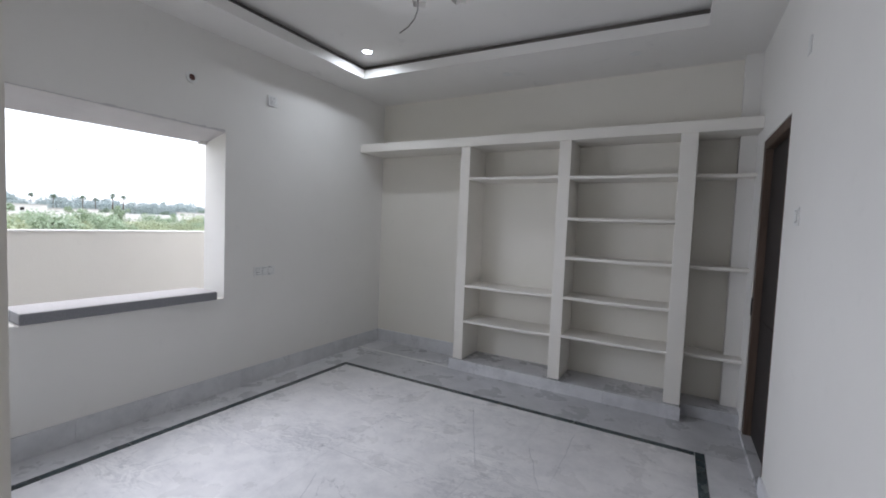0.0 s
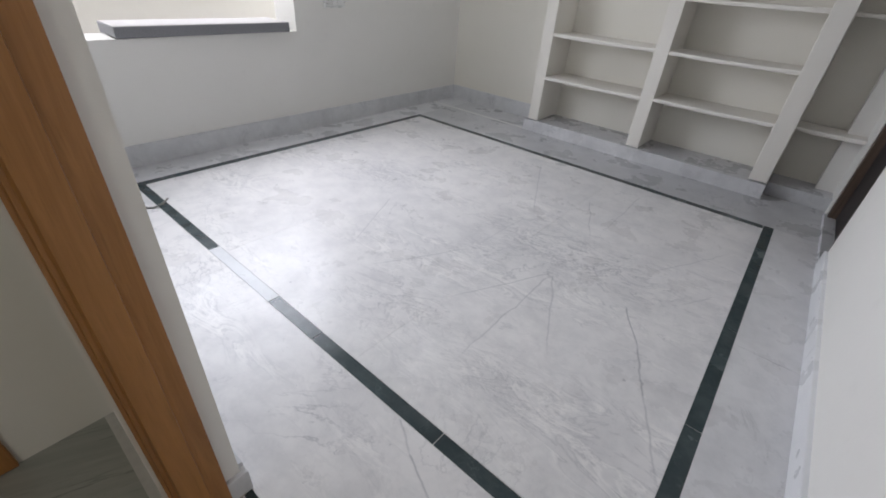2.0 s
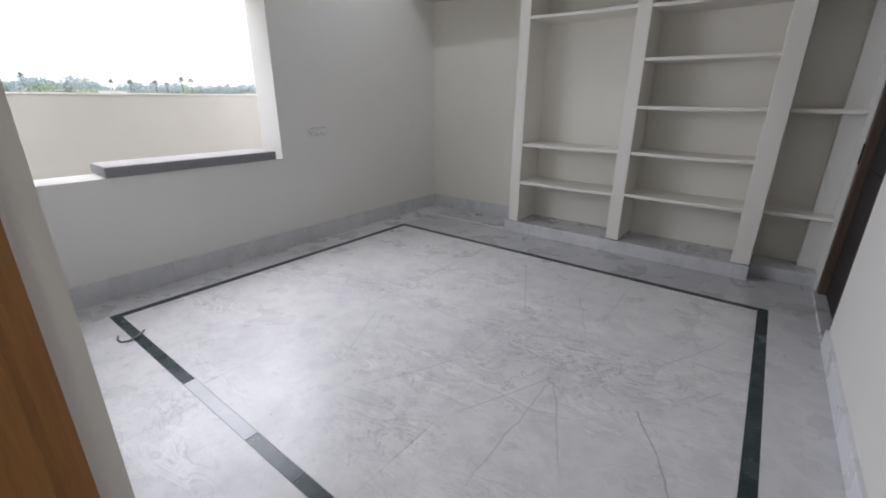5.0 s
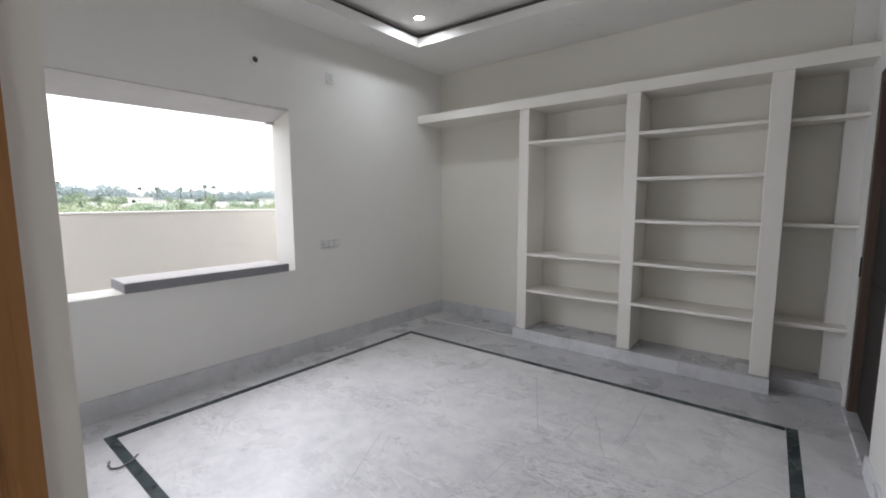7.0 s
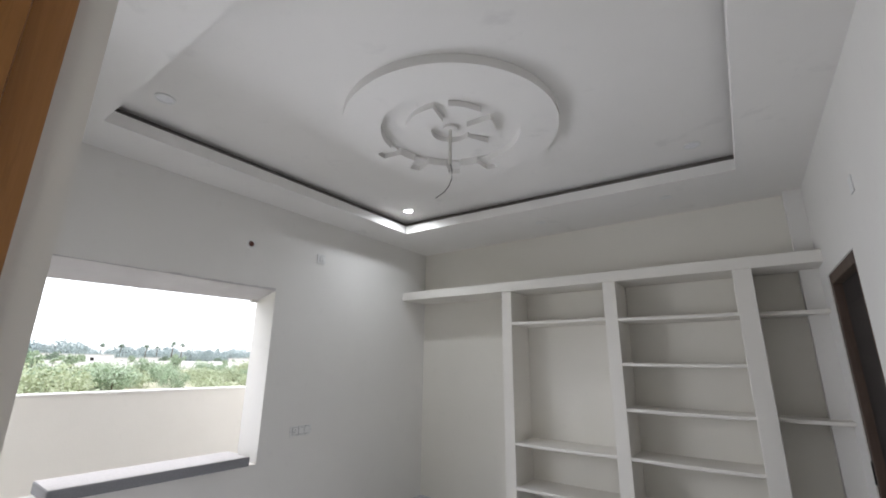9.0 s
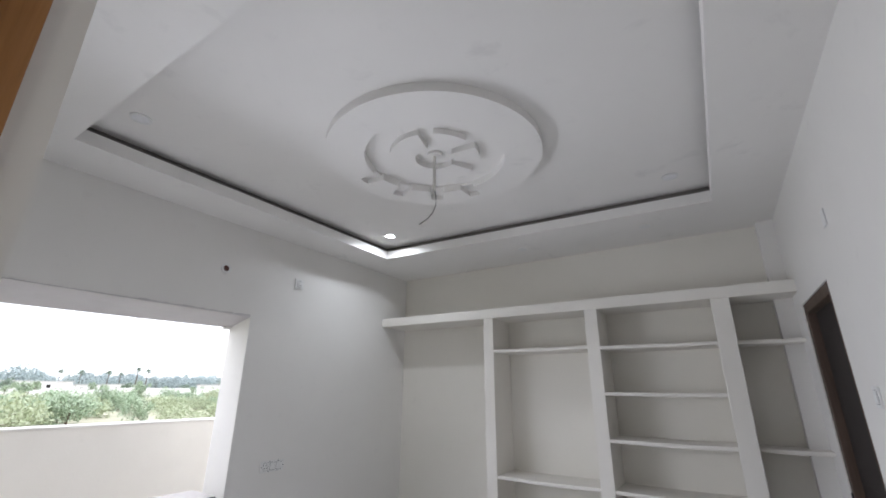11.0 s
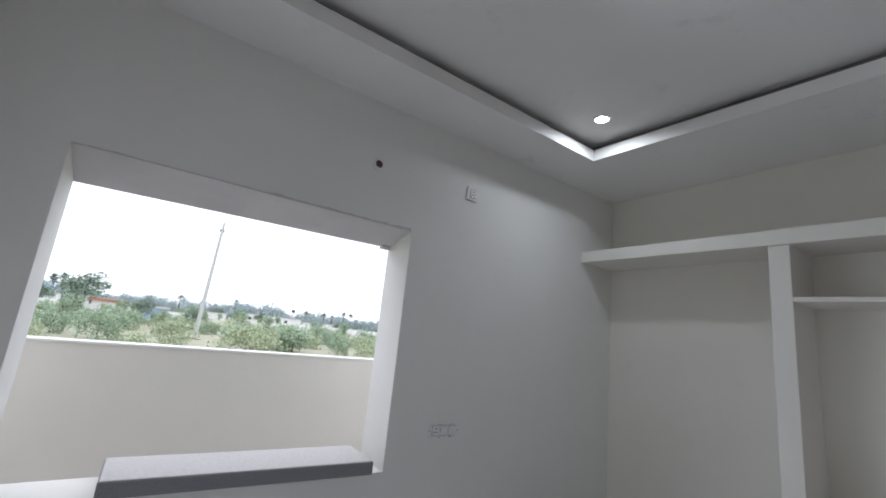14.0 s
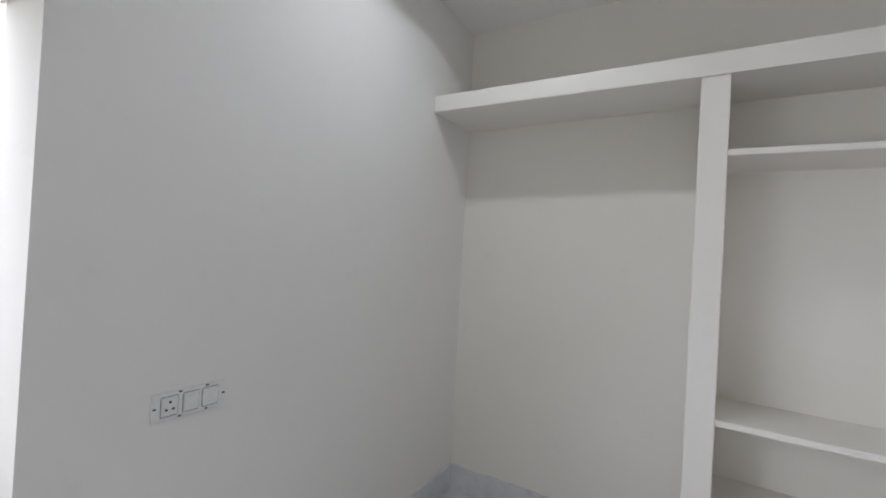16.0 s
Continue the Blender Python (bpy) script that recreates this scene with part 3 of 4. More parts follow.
# ---------- bathroom door in the east wall ----------
bd = thing("door_1", "dark brown wooden door shut in its brown frame", "door", RIGHT, kind="structure")
part("jamb", box(0.006, 0.12, -0.424, -0.362, 0.02, 2.052, 0.004), WOOD_DARK, bd)
part("jamb", box(0.006, 0.12, -1.158, -1.096, 0.02, 2.052, 0.004), WOOD_DARK, bd)
part("head", box(0.006, 0.12, -1.096, -0.424, 1.99, 2.052, 0.004), WOOD_DARK, bd)
leaf = part("door_leaf", box(0.050, 0.090, -1.094, -0.426, 0.03, 1.988, 0.002), DOOR_DARK, bd)
for z0, z1 in ((0.2, 0.85), (1.05, 1.85)):
    part("panel", box(0.043, 0.051, -1.0, -0.53, z0, z1, 0.006), DOOR_DARK, leaf)
part("latch", box(-0.002, 0.006, -0.395, -0.378, 0.86, 0.98, 0.002), IRON, bd, "small black latch plate")
part("sill", box(-0.012, 0.12, -1.158, -0.362, 0.0, 0.028, 0.003), MARBLE_SHADE, bd, "marble door sill")

# ---------- built-in shelves ----------
def yf(x):
    return -0.372 + 0.0115 * x


un = thing("built_in_shelves", "white plastered built-in open shelves, empty, on a marble plinth", "shelves")
POSTS = [(1.213, 1.312), (2.148, 2.249), (3.047, 3.163)]
PL = 0.104
for a, b in POSTS:
    bm = bmesh.new()
    prism(bm, [(a, yf(a)), (b, yf(b)), (b, 0.0), (a, 0.0)], PL, 2.15, 0.004)
    part("post", bm, PAINT_SHELF, un)


def shelf(a, b, z, front, t=0.026):
    bm = bmesh.new()
    n = 6
    top = []
    for k in range(n):        # slabs sag and wander by a few millimetres
        u = k / (n - 1)
        x = a + (b - a) * u
        sag = -0.004 * math.sin(math.pi * u)
        top.append((x, front(x) + 0.002 * math.sin(5 * u + z * 9), sag))
    lo0 = [bm.verts.new((x, y, z - t / 2 + s)) for x, y, s in top]
    hi0 = [bm.verts.new((x, y, z + t / 2 + s)) for x, y, s in top]
    lo1 = [bm.verts.new((x, -0.001, z - t / 2 + s)) for x, y, s in top]
    hi1 = [bm.verts.new((x, -0.001, z + t / 2 + s)) for x, y, s in top]
    for k in range(n - 1):
        for p, q in ((lo0, hi0), (hi0, hi1), (hi1, lo1), (lo1, lo0)):
            bm.faces.new((p[k], p[k + 1], q[k + 1], q[k]))
    for k in (0, n - 1):
        bm.faces.new((lo0[k], hi0[k], hi1[k], lo1[k]))
    bmesh.ops.recalc_face_normals(bm, faces=bm.faces)
    es = [e for e in bm.edges if all(abs(v.co.y - front(v.co.x)) < 0.01 for v in e.verts) and abs(e.verts[0].co.z - e.verts[1].co.z) < 0.003]
    bmesh.ops.bevel(bm, geom=es, offset=0.005, segments=2, affect='EDGES', profile=0.5)
    part("shelf_board", bm, PAINT_SHELF, un)


for z in (1.850, 0.822, 0.478):
    shelf(1.312, 2.148, z, lambda x: yf(x) + 0.006)
for z in (1.842, 1.494, 1.160, 0.818, 0.486):
    shelf(2.249, 3.047, z, lambda x: yf(x) + 0.006)
BAY = -0.225
for z in (1.848, 1.156, 0.478):
    shelf(3.163, 3.54, z, lambda x: BAY)
bm = bmesh.new()
prism(bm, [(0.0, -0.402), (1.3, -0.366), (3.545, -0.340), (3.55, 0.0), (0.0, 0.0)], 2.15, 2.236, 0.005)
part("loft_slab", bm, PAINT_SHELF, un, "deep white loft slab across the top")
part("plinth", prism(bmesh.new(), [(1.186, -0.366), (3.160, -0.360), (3.160, 0.0), (1.186, 0.0)], 0.0, PL - 0.004, 0.002), MARBLE_SHADE, un, "low marble plinth, shade darkened into its colour")
for a, b in zip([1.182, 1.305, 1.695, 2.24, 2.62, 3.02], [1.305, 1.695, 2.24, 2.62, 3.02, 3.168]):
    part("plinth_facing", prism(bmesh.new(), [(a + 0.0006, -0.380), (b - 0.0006, -0.380), (b - 0.0006, -0.3665), (a + 0.0006, -0.3665)], 0.0, PL, 0.0015), MARBLE_EDGE, un, "pale marble facing of the plinth")
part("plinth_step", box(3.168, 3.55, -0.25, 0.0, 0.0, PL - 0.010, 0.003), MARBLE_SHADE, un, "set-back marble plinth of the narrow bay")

# ---------- window ----------
bm = bmesh.new()
sec = [(-0.002, WIN[3] - 0.004), (-0.268, WIN[3] - 0.058), (-0.268, WIN[3] + 0.001), (-0.002, WIN[3] + 0.001)]
ends = [[bm.verts.new((x, y, z - (drop if k == 1 else 0.0))) for k, (x, z) in enumerate(sec)] for y, drop in ((WIN[0] + 0.001, 0.037), (WIN[1] - 0.001, 0.014))]
bm.faces.new(ends[0]), bm.faces.new(ends[1][::-1])
for k in range(4):
    bm.faces.new((ends[0][k], ends[0][(k + 1) % 4], ends[1][(k + 1) % 4], ends[1][k]))
structure("lintel_face", bm, PAINT_RAW, "rough cement underside of the window lintel", "lintel")
fr_rng = random.Random(8)
bm = bmesh.new()
q, y = None, WIN[0] + 0.05
while y < WIN[1] - 0.004:
    d = fr_rng.uniform(0.001, 0.006) if y > -2.75 else fr_rng.uniform(0.0005, 0.002)
    r = [bm.verts.new(c) for c in ((-0.012, y, WIN[3] - 0.005), (0.0025, y, WIN[3] - 0.004 - d * 0.4), (0.0035, y, WIN[3] + d * 2.2), (-0.012, y, WIN[3] + d * 1.5))]
    if q:
        for k in range(4):
            bm.faces.new((q[k], q[(k + 1) % 4], r[(k + 1) % 4], r[k]))
    else:
        bm.faces.new(r)
    q, y = r, y + fr_rng.uniform(0.012, 0.04)
bm.faces.new(q[::-1])
structure("lintel_edge", bm, PAINT_RAW, "ragged cement edge along the window lintel", "lintel")
structure("lintel_drip", box(-0.272, -0.235, WIN[1] - 0.062, WIN[1] - 0.002, WIN[3] - 0.088, WIN[3] - 0.066, 0.004), PAINT, "small cement lump at the lintel's end", "lintel")
slab = thing("granite_slab", "loose dusty grey granite slab lying on the window sill", "stone slab", pose(-0.127, -2.585, 0.756, 0, 0, -1.2))
part("slab", box(-0.155, 0.155, -0.555, 0.555, 0.0, 0.062, 0.006), GRANITE, slab)
part("dust", box(-0.149, 0.149, -0.549, 0.549, 0.0615, 0.0635), GRANITE_TOP, slab, "pale dusty top face")

# ---------- ceiling medallion and fan rod ----------
MC = (1.792, -2.045)
med = thing("ceiling_medallion", "white plaster ceiling medallion with a wheel of cut-outs", "ceiling medallion", pose(MC[0], MC[1], CEIL))


def disc_ring(r0, r1, z0, z1, seg=72, a0=0.0, a1=math.tau):
    bm = bmesh.new()
    full = abs(a1 - a0 - math.tau) < 1e-6
    n = seg if full else seg + 1
    rows = []
    for k in range(n):
        a = a0 + (a1 - a0) * k / seg
        c, s = math.cos(a), math.sin(a)
        rows.append([bm.verts.new((r * c, r * s, z)) for r, z in ((r0, z0), (r1, z0), (r1, z1), (r0, z1))])
    for k in range(seg):
        p, q = rows[k], rows[(k + 1) % n]
        for i in range(4):
            j = (i + 1) % 4
            bm.faces.new((p[i], p[j], q[j], q[i]))
    if not full:
        bm.faces.new(rows[0])
        bm.faces.new(rows[-1][::-1])
    return bm


DROP = -0.052
RAYS = (92, 122, 153, 184)


def rayed_ring(r0, r1, tip, half, z0, z1, seg=360):
    """A flat ring whose inner edge has wedge-shaped notches at the angles RAYS."""
    bm = bmesh.new()
    rows = []
    for k in range(seg):
        deg = 360 * k / seg
        d = min(abs((deg - a + 180) % 360 - 180) for a in RAYS)
        r = r0 + (tip - r0) * min(1.0, 3.0 * (1 - d / half)) if d < half else r0
        c, q = math.cos(radians(deg)), math.sin(radians(deg))
        rows.append([bm.verts.new((e * c, e * q, z)) for e, z in ((r, z0), (r1, z0), (r1, z1), (r, z1))])
    for k in range(seg):
        p, q = rows[k], rows[(k + 1) % seg]
        for i in range(4):
            bm.faces.new((p[i], p[(i + 1) % 4], q[(i + 1) % 4], q[i]))
    return bm


part("outer_ring", rayed_ring(0.42, 0.64, 0.545, 6.2, DROP, -0.0005), PAINT_CEIL, med)
part("notch_bed", disc_ring(0.432, 0.60, DROP + 0.034, -0.0008), PAINT_CEIL, med)
for a, b in ((-67, -7), (-7, 53), (53, 293)):
    part("petal", disc_ring(0.118, 0.272, DROP + 0.016, -0.0005, 16 if b - a < 90 else 48, radians(a) + 0.16, radians(b) - 0.16), PAINT_CEIL, med)
part("rose", disc_ring(0.0, 0.045, -0.02, -0.0005, 24), PAINT_CEIL, med)
fr = thing("fan_rod", "bare ceiling fan rod with a dangling wire", "fan rod", pose(MC[0], MC[1], CEIL))
part("rod", tube(bmesh.new(), [(0, 0, 0), (0, 0, -0.255)], 0.010, 12), STEEL, fr)
pts = [(0, 0, -0.245), (0.012, -0.008, -0.262), (0.022, -0.012, -0.30), (0.02, -0.008, -0.345), (-0.005, 0.0, -0.385), (-0.05, 0.01, -0.412), (-0.115, 0.02, -0.43)]
part("wire", tube(bmesh.new(), pts, 0.0035, 6), WIRE, fr, "dark dangling wire")

# ---------- ceiling lamps ----------
for x, y, lit in ((0.622, -1.066, True), (0.668, -3.185, False), (2.96, -0.97, False), (2.96, -3.185, False)):
    d = thing("downlight", "round white recessed ceiling light, lit" if lit else "round white recessed ceiling light, switched off", "ceiling light", pose(x, y, CEIL),
              "downlights of the ceiling tray")
    part("rim", disc_ring(0.040, 0.052, -0.006, 0.001, 36), PLASTIC, d)
    part("diffuser", disc_ring(0.0005, 0.0405, -0.004, 0.001, 36), LAMP_ON if lit else LAMP_OFF, d)

for x, y in ((1.67, -0.42), (2.71, -0.45)):
    d = thing("ceiling_cover", "round white blank cover on the dropped ceiling border", "ceiling cover", pose(x, y, SOFFIT))
    part("disc", disc_ring(0.0005, 0.042, -0.004, 0.001, 36), PLASTIC, d)

# ---------- switches and holes ----------
def plate(name, label, at, wdt, hgt, cells, screws=True):
    """A wall plate in its own x-z plane, facing -y."""
    e = thing(name, label, "switch plate", at)
    part("plate", box(-wdt / 2, wdt / 2, -0.006, 0.0, -hgt / 2, hgt / 2, 0.0015), PLASTIC, e)
    for cx, cw, chh in cells:
        part("module", box(cx - cw / 2, cx + cw / 2, -0.010, -0.005, -chh / 2, chh / 2, 0.001), PLASTIC, e)
        for f in (-1, 1):
            part("seam", box(cx - cw / 2 - 0.001, cx + cw / 2 + 0.001, -0.0066, -0.0055, f * (chh / 2 + 0.002) - 0.0011, f * (chh / 2 + 0.002) + 0.0011), SEAM, e)
            part("seam", box(cx + f * (cw / 2 + 0.0014) - 0.0010, cx + f * (cw / 2 + 0.0014) + 0.0010, -0.0066, -0.0055, -chh / 2, chh / 2), SEAM, e)
    return e


WESTP = lambda y, z: pose(0.0, y, z, 0, 0, 90)
sp = plate("switch_plate", "white modular switch plate without its cover, with a socket", WESTP(-1.592, 0.945), 0.205, 0.078,
           [(-0.058, 0.042, 0.05), (0.0, 0.042, 0.05), (0.056, 0.046, 0.05)])
for dx, dz in ((0, 0.012), (-0.009, -0.008), (0.009, -0.008)):
    part("socket_hole", tube(bmesh.new(), [(-0.058 + dx, -0.0108, dz), (-0.058 + dx, -0.0095, dz)], 0.0036, 10), BLACK, sp)
for dx, dz in ((-0.096, 0), (0.096, 0), (-0.03, 0.034), (-0.03, -0.034), (0.045, 0.034), (0.045, -0.034)):
    part("screw_slot", box(dx - 0.004, dx + 0.004, -0.0075, -0.0055, dz - 0.002, dz + 0.002), BLACK, sp)
sp = plate("socket_plate", "square white wall socket plate high on the wall", pose(0.007, -1.542, 2.390, 0, 0, 90), 0.088, 0.088, [(0, 0.042, 0.05)])
for dx, dz in ((0, 0.012), (-0.009, -0.008), (0.009, -0.008)):
    part("socket_hole", tube(bmesh.new(), [(dx, -0.0108, dz), (dx, -0.0095, dz)], 0.0036, 10), BLACK, sp)
part("back_box", box(-0.041, 0.041, -0.001, 0.008, -0.041, 0.041), PLASTIC, sp)
plate("switch_plate", "white switch plate beside the dark door", RIGHT @ pose(0, -1.45, 1.50, 0, 0, -90), 0.085, 0.085, [(0, 0.042, 0.05)])
for y, z in ((-2.38, 2.235), (-1.43, 2.285)):
    e = thing("blank_cover", "small white blank cover high on the wall", "wall cover", RIGHT @ pose(0, y, z, 0, 0, -90))
    part("plate", box(-0.03, 0.03, -0.005, 0.0, -0.04, 0.04, 0.002), PLASTIC, e)
hp = thing("pipe_hole", "dark round pipe hole with a white rim", "wall hole", pose(0.0, -2.218, 2.377, 90, 0, 90))
part("rim", disc_ring(0.0225, 0.040, -0.001, 0.009, 32), PLASTIC, hp)
part("pipe", disc_ring(0.0005, 0.023, -0.001, 0.003, 32), RUST, hp)

# ---------- the bit of wire on the floor ----------
wpts = [(0.565, -3.405, 0.005), (0.60, -3.418, 0.005), (0.645, -3.415, 0.005), (0.665, -3.385, 0.006), (0.66, -3.34, 0.012), (0.63, -3.30, 0.02)]
tagged(finish("wire_scrap", tube(bmesh.new(), wpts, 0.005, 8), WIRE, smooth=True), "curved grey scrap of wire on the marble floor", "wire")


# ---------- the land outside ----------
GZ = -0.35


def foliage(count, clumps, rad, height, base, leaf, rng):
    """Leaf quads scattered over clumps: returns vertices and faces."""
    cs = []
    for _ in range(clumps):
        a, r = rng.uniform(0, math.tau), rad * math.sqrt(rng.random()) * 0.8
        h = base + (height - base) * rng.random() ** 0.8 * (1 - 0.45 * (r / rad) ** 2)
        cs.append((r * math.cos(a), r * math.sin(a), h, rad * rng.uniform(0.22, 0.42)))
    vs, fs = [], []
    for _ in range(count):
        cx, cy, cz, cr = cs[rng.randrange(clumps)]
        d = Vector((rng.gauss(0, 1), rng.gauss(0, 1), rng.gauss(0, 0.8))).normalized() * cr * rng.random() ** 0.4
        c = Vector((cx, cy, max(cz + d.z, base * 0.6))) + Vector((d.x, d.y, 0))
        u = Vector((rng.gauss(0, 1), rng.gauss(0, 1), rng.gauss(0, 1))).normalized()
        w = u.cross(Vector((rng.gauss(0, 1), rng.gauss(0, 1), rng.gauss(0, 1)))).normalized()
        s = leaf * rng.uniform(0.6, 1.4)
        i = len(vs)
        vs += [c - u * s, c + w * s * 0.45, c + u * s, c - w * s * 0.45]
        fs.append((i, i + 1, i + 2, i + 3))
    return vs, fs


def plant(name, label, category, rad, height, base, count, clumps, leaf, mat, seed, group):
    rng = random.Random(seed)
    e = thing(name, label, category, group=group)
    bm = bmesh.new()
    top = base + (height - base) * 0.6
    trunk = [(0, 0, 0), (rad * 0.04, 0.02, base * 0.6), (rad * 0.06, -rad * 0.04, base), (0, 0, top)]
    k = 0.035 * height
    tube(bm, trunk, [k, k * 0.7, k * 0.55, k * 0.25], 8)
    for _ in range(6):
        a = rng.uniform(0, math.tau)
        z = rng.uniform(base * 0.5, top)
        tube(bm, [(0, 0, z), (rad * 0.35 * math.cos(a), rad * 0.35 * math.sin(a), z + height * 0.12), (rad * 0.65 * math.cos(a), rad * 0.65 * math.sin(a), z + height * 0.25)],
             [k * 0.4, k * 0.28, k * 0.1], 6)
    part("trunk", bm, BARK, e)
    vs, fs = foliage(count, clumps, rad, height, base, leaf, rng)
    me = bpy.data.meshes.new("crown")
    me.from_pydata(vs, [], fs)
    me.materials.append(mat)
    c = new("crown", me)
    c.parent = e
    return e


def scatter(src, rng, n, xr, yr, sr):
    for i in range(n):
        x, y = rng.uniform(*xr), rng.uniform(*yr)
        if -37.5 < x and abs(y + 2.8 + 0.0957 * x) < 0.9:      # keeps plants out of the camera's line of sight to the pole
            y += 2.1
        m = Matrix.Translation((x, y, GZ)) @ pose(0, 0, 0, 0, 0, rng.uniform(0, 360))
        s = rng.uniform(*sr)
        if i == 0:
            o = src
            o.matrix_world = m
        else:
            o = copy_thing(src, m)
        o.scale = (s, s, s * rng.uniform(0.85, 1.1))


rng = random.Random(4)
shrub = plant("shrub", "bushy light green shrub on open ground", "shrub", 1.6, 1.9, 0.04, 2600, 34, 0.085, LEAF_A, 1, "shrubs beyond the parapet")
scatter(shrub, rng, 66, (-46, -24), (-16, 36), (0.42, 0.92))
SAPLINGS = [(-30, -6.5, 0.62), (-33, 9.0, 0.55), (-41, 4.6, 0.7), (-29, 15.5, 0.5), (-47, 17.0, 0.72), (-38, -1.6, 0.5), (-52, 9.5, 0.66), (-35, 22.0, 0.6)]
shrub2 = plant("shrub", "loose yellow-green shrub on open ground", "shrub", 1.5, 1.1, 0.03, 1700, 24, 0.075, LEAF_Y, 2, "shrubs beyond the parapet")
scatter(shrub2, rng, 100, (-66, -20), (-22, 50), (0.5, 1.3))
young = plant("young_tree", "slender young tree with loose foliage", "tree", 1.4, 3.6, 0.8, 1700, 22, 0.11, LEAF_A, 9, "young trees on the plain")
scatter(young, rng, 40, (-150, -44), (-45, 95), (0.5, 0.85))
for x, y, k in SAPLINGS:
    copy_thing(young, Matrix.Translation((x, y, GZ)) @ pose(0, 0, 0, 0, 0, 40 * y)).scale = (k, k, k)
tree = plant("tree", "dark green broad tree", "tree", 4.2, 6.6, 1.2, 2400, 26, 0.26, LEAF_B, 3, "trees on the plain")
scatter(tree, rng, 12, (-190, -120), (-50, 130), (0.45, 0.8))
tree.matrix_world = Matrix.Translation((-118, -13.6, GZ))
tree.scale = (1.15, 1.15, 1.15)
for x, y, k in ((-62, -2.9, 0.42), (-48, 1.2, 0.3), (-86, 12, 0.45)):
    o = copy_thing(tree, Matrix.Translation((x, y, GZ)))
    o.scale = (k * 0.8, k * 0.8, k)
far = plant("far_tree", "hazy far tree in a belt", "tree", 7.5, 7.5, 0.5, 3200, 44, 0.36, LEAF_HAZE, 5, "far belt of trees")
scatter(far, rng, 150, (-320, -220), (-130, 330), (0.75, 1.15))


def palm(seed):
    rg = random.Random(seed)
    e = thing("palm_tree", "tall thin palm with a small round head", "palm tree", group="palms on the plain")
    part("trunk", tube(bmesh.new(), [(0, 0, 0), (0.15, 0.05, 4), (0.1, 0.1, 8.4)], [0.26, 0.2, 0.15], 8), BARK, e)
    bm = bmesh.new()
    for _ in range(34):
        a, el = rg.uniform(0, math.tau), rg.uniform(-0.6, 1.35)
        d = Vector((math.cos(a) * math.cos(el), math.sin(a) * math.cos(el), math.sin(el)))
        s = d.cross(Vector((0, 0, 1))).normalized()
        o = Vector((0.1, 0.1, 8.4))
        tip = o + d * 1.75 + Vector((0, 0, -0.3))
        v = [bm.verts.new(q) for q in (o, o + d * 1.1 + s * 0.42, tip, o + d * 1.1 - s * 0.42)]
        bm.faces.new(v)
    part("crown", bm, LEAF_B, e)
    return e


scatter(palm(7), random.Random(21), 26, (-330, -220), (-100, 220), (0.95, 1.35))

pole = thing("electric_pole", "grey concrete electric pole with insulators", "electric pole", pose(-36.9, 0.72, GZ, -2.2, 0.0, 0))
part("shaft", tube(bmesh.new(), [(0, 0, 0), (0, 0, 9.3)], [0.17, 0.10], 10), CONCRETE, pole)
part("crossarm", box(-0.05, 0.05, -0.16, 0.16, 8.55, 8.63, 0.01), IRON, pole)
for y, z in ((-0.14, 8.63), (0.14, 8.63), (0.05, 9.3)):
    part("insulator", tube(bmesh.new(), [(0, y, z), (0, y, z + 0.07), (0, y, z + 0.13)], [0.03, 0.055, 0.04], 8), IRON, pole)

for z in (7.1, 7.75, 8.3):
    part("clamp", tube(bmesh.new(), [(0, 0, z), (0, 0, z + 0.07)], 0.135, 10), CONCRETE, pole)

back = pose(-36.9, 0.72, GZ, -2.2, 0.0, 0).inverted()
run = [back @ Vector((-36.9 - 0.413 * y, 0.98 + y, 7.95 - 0.00055 * y * (70 - y))) for y in range(0, 71, 5)]
part("cable", tube(bmesh.new(), run, 0.018, 5), IRON, pole, "thin dark overhead power cable")

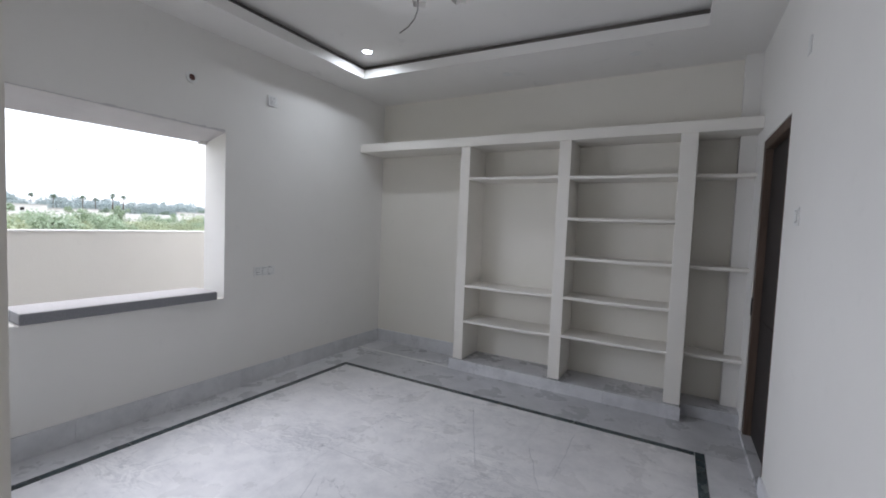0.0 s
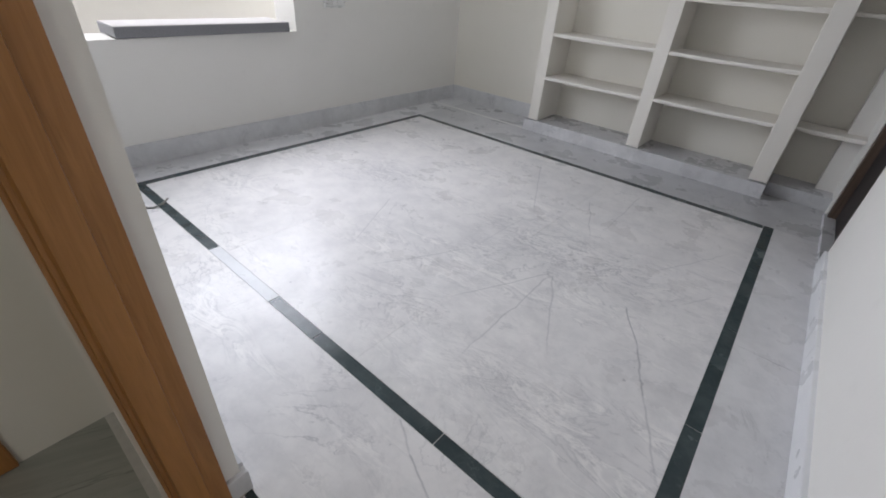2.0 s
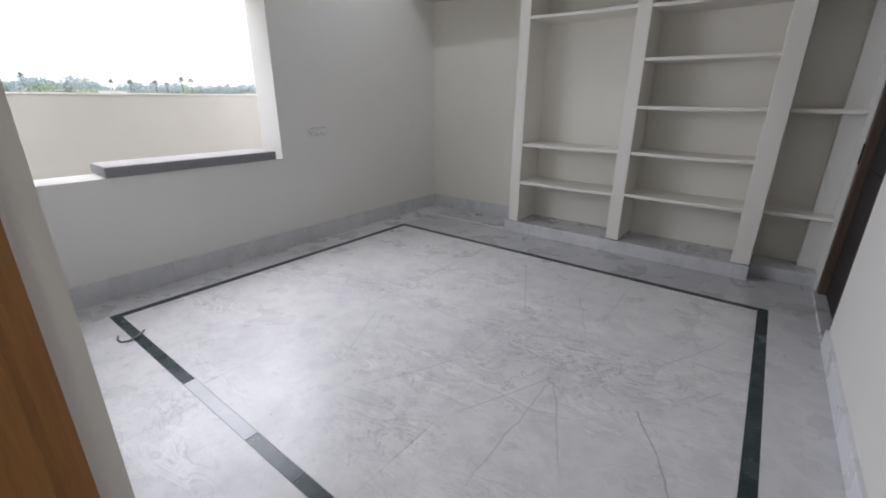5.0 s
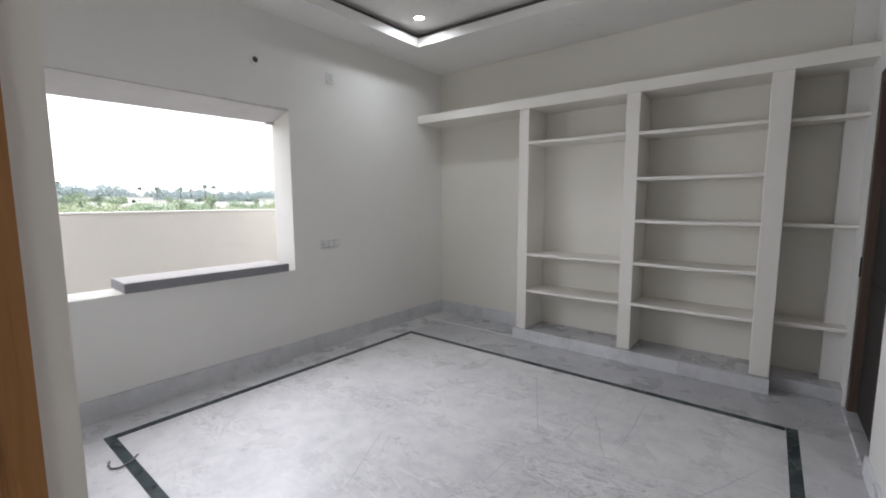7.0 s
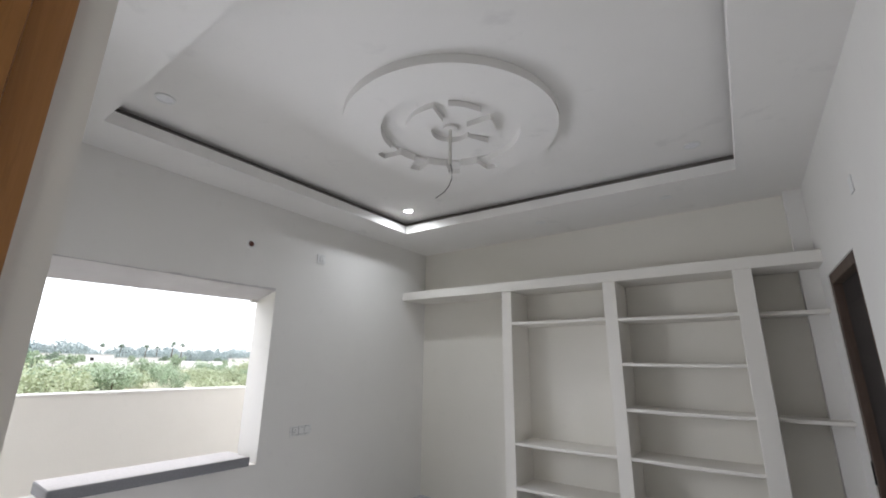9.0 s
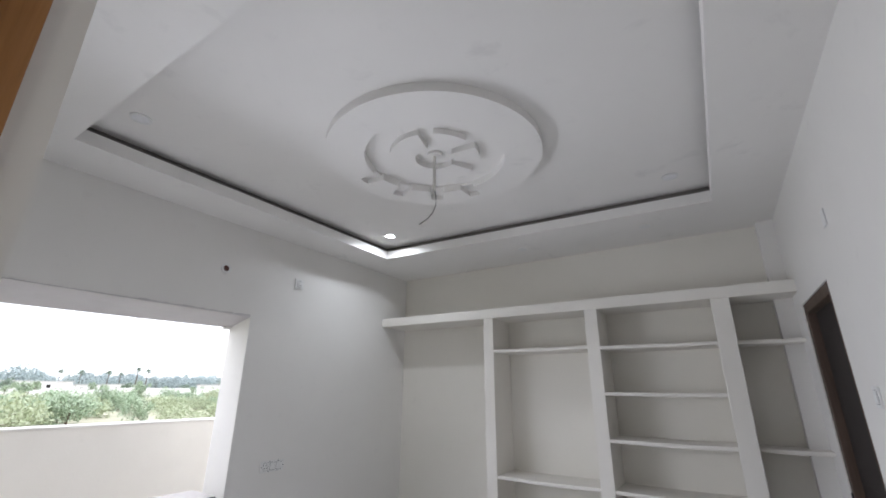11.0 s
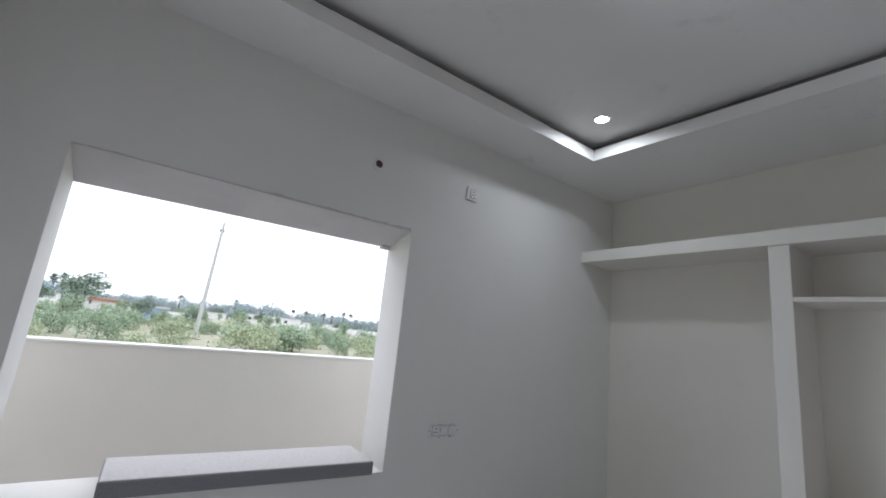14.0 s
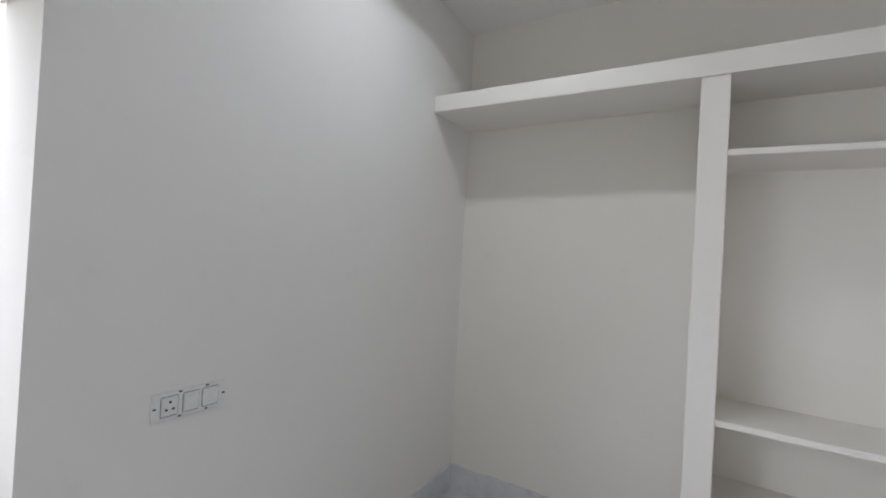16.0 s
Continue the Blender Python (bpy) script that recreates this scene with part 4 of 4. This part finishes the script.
py = thing("lattice_pylon", "thin far lattice transmission pylon", "pylon", pose(-330, 104, GZ))
for sx in (-1, 1):
    for sy in (-1, 1):
        part("leg", tube(bmesh.new(), [(2.4 * sx, 2.4 * sy, 0), (0.4 * sx, 0.4 * sy, 41)], 0.16, 5), CONCRETE, py)
for z in (28, 33, 38):
    part("crossarm", box(-0.3, 0.3, -3.6, 3.6, z, z + 0.35), CONCRETE, py)

for x, y0, y1, h in ((-78, -40, -11, 1.6), (-88, -6, 7, 1.5), (-74, 14, 27, 1.35), (-96, 33, 55, 1.6), (-84, 58, 90, 1.5), (-120, -30, 8, 1.3), (-135, 18, 52, 1.4), (-150, 60, 140, 1.5)):
    wl = thing("compound_wall", "long whitewashed compound wall", "boundary wall", pose(x, 0, GZ), "compound walls on the plain")
    part("wall", box(-0.12, 0.12, y0, y1, 0, h), LIME, wl)
    for k in range(int((y1 - y0) / 6)):
        part("pier", box(-0.2, 0.2, y0 + 6 * k, y0 + 6 * k + 0.35, 0, h + 0.15), LIME, wl)


def house(x, y, wdt, dep, h, wall_mat, roof_mat, label):
    e = thing("house", label, "house", pose(x, y, GZ))
    part("wall", box(-dep / 2, dep / 2, -wdt / 2, wdt / 2, 0, h), wall_mat, e)
    part("roof", box(-dep / 2 - 0.3, dep / 2 + 0.3, -wdt / 2 - 0.3, wdt / 2 + 0.3, h, h + 0.3), roof_mat, e)
    for k in range(max(1, int(wdt / 4))):
        yy = -wdt / 2 + 1.2 + 3 * k
        part("window", box(dep / 2, dep / 2 + 0.06, yy, yy + 1.0, h - 2.0, h - 0.8), BLACK, e)


house(-66, -6.6, 3.0, 4, 2.0, LIME, BRICKRED, "small whitewashed shed with a red-brown roof")
house(-72, -1.5, 3, 3, 1.8, BLUEWALL, CONCRETE, "small pale blue house")
for i in range(16):
    house(-160 - 11 * (i % 5), -60 + i * 15, rng.uniform(7, 14), 8, rng.choice((2.2, 2.5, 3.1)), LIME, CONCRETE, "far white flat-roofed house")
bm = bmesh.new()
pts = [(-700, -10), (-420, 30), (-290, 52), (-170, 40), (-60, 12), (400, 10), (700, 8), (900, -10)]
for (a, h), (b, g) in zip(pts, pts[1:]):
    v = [bm.verts.new(q) for q in ((-1500, a, -4), (-1500, b, -4), (-1560, b, g), (-1560, a, h))]
    bm.faces.new(v)
structure("backdrop", bm, HILL, "faint far hills on the horizon", "hills")
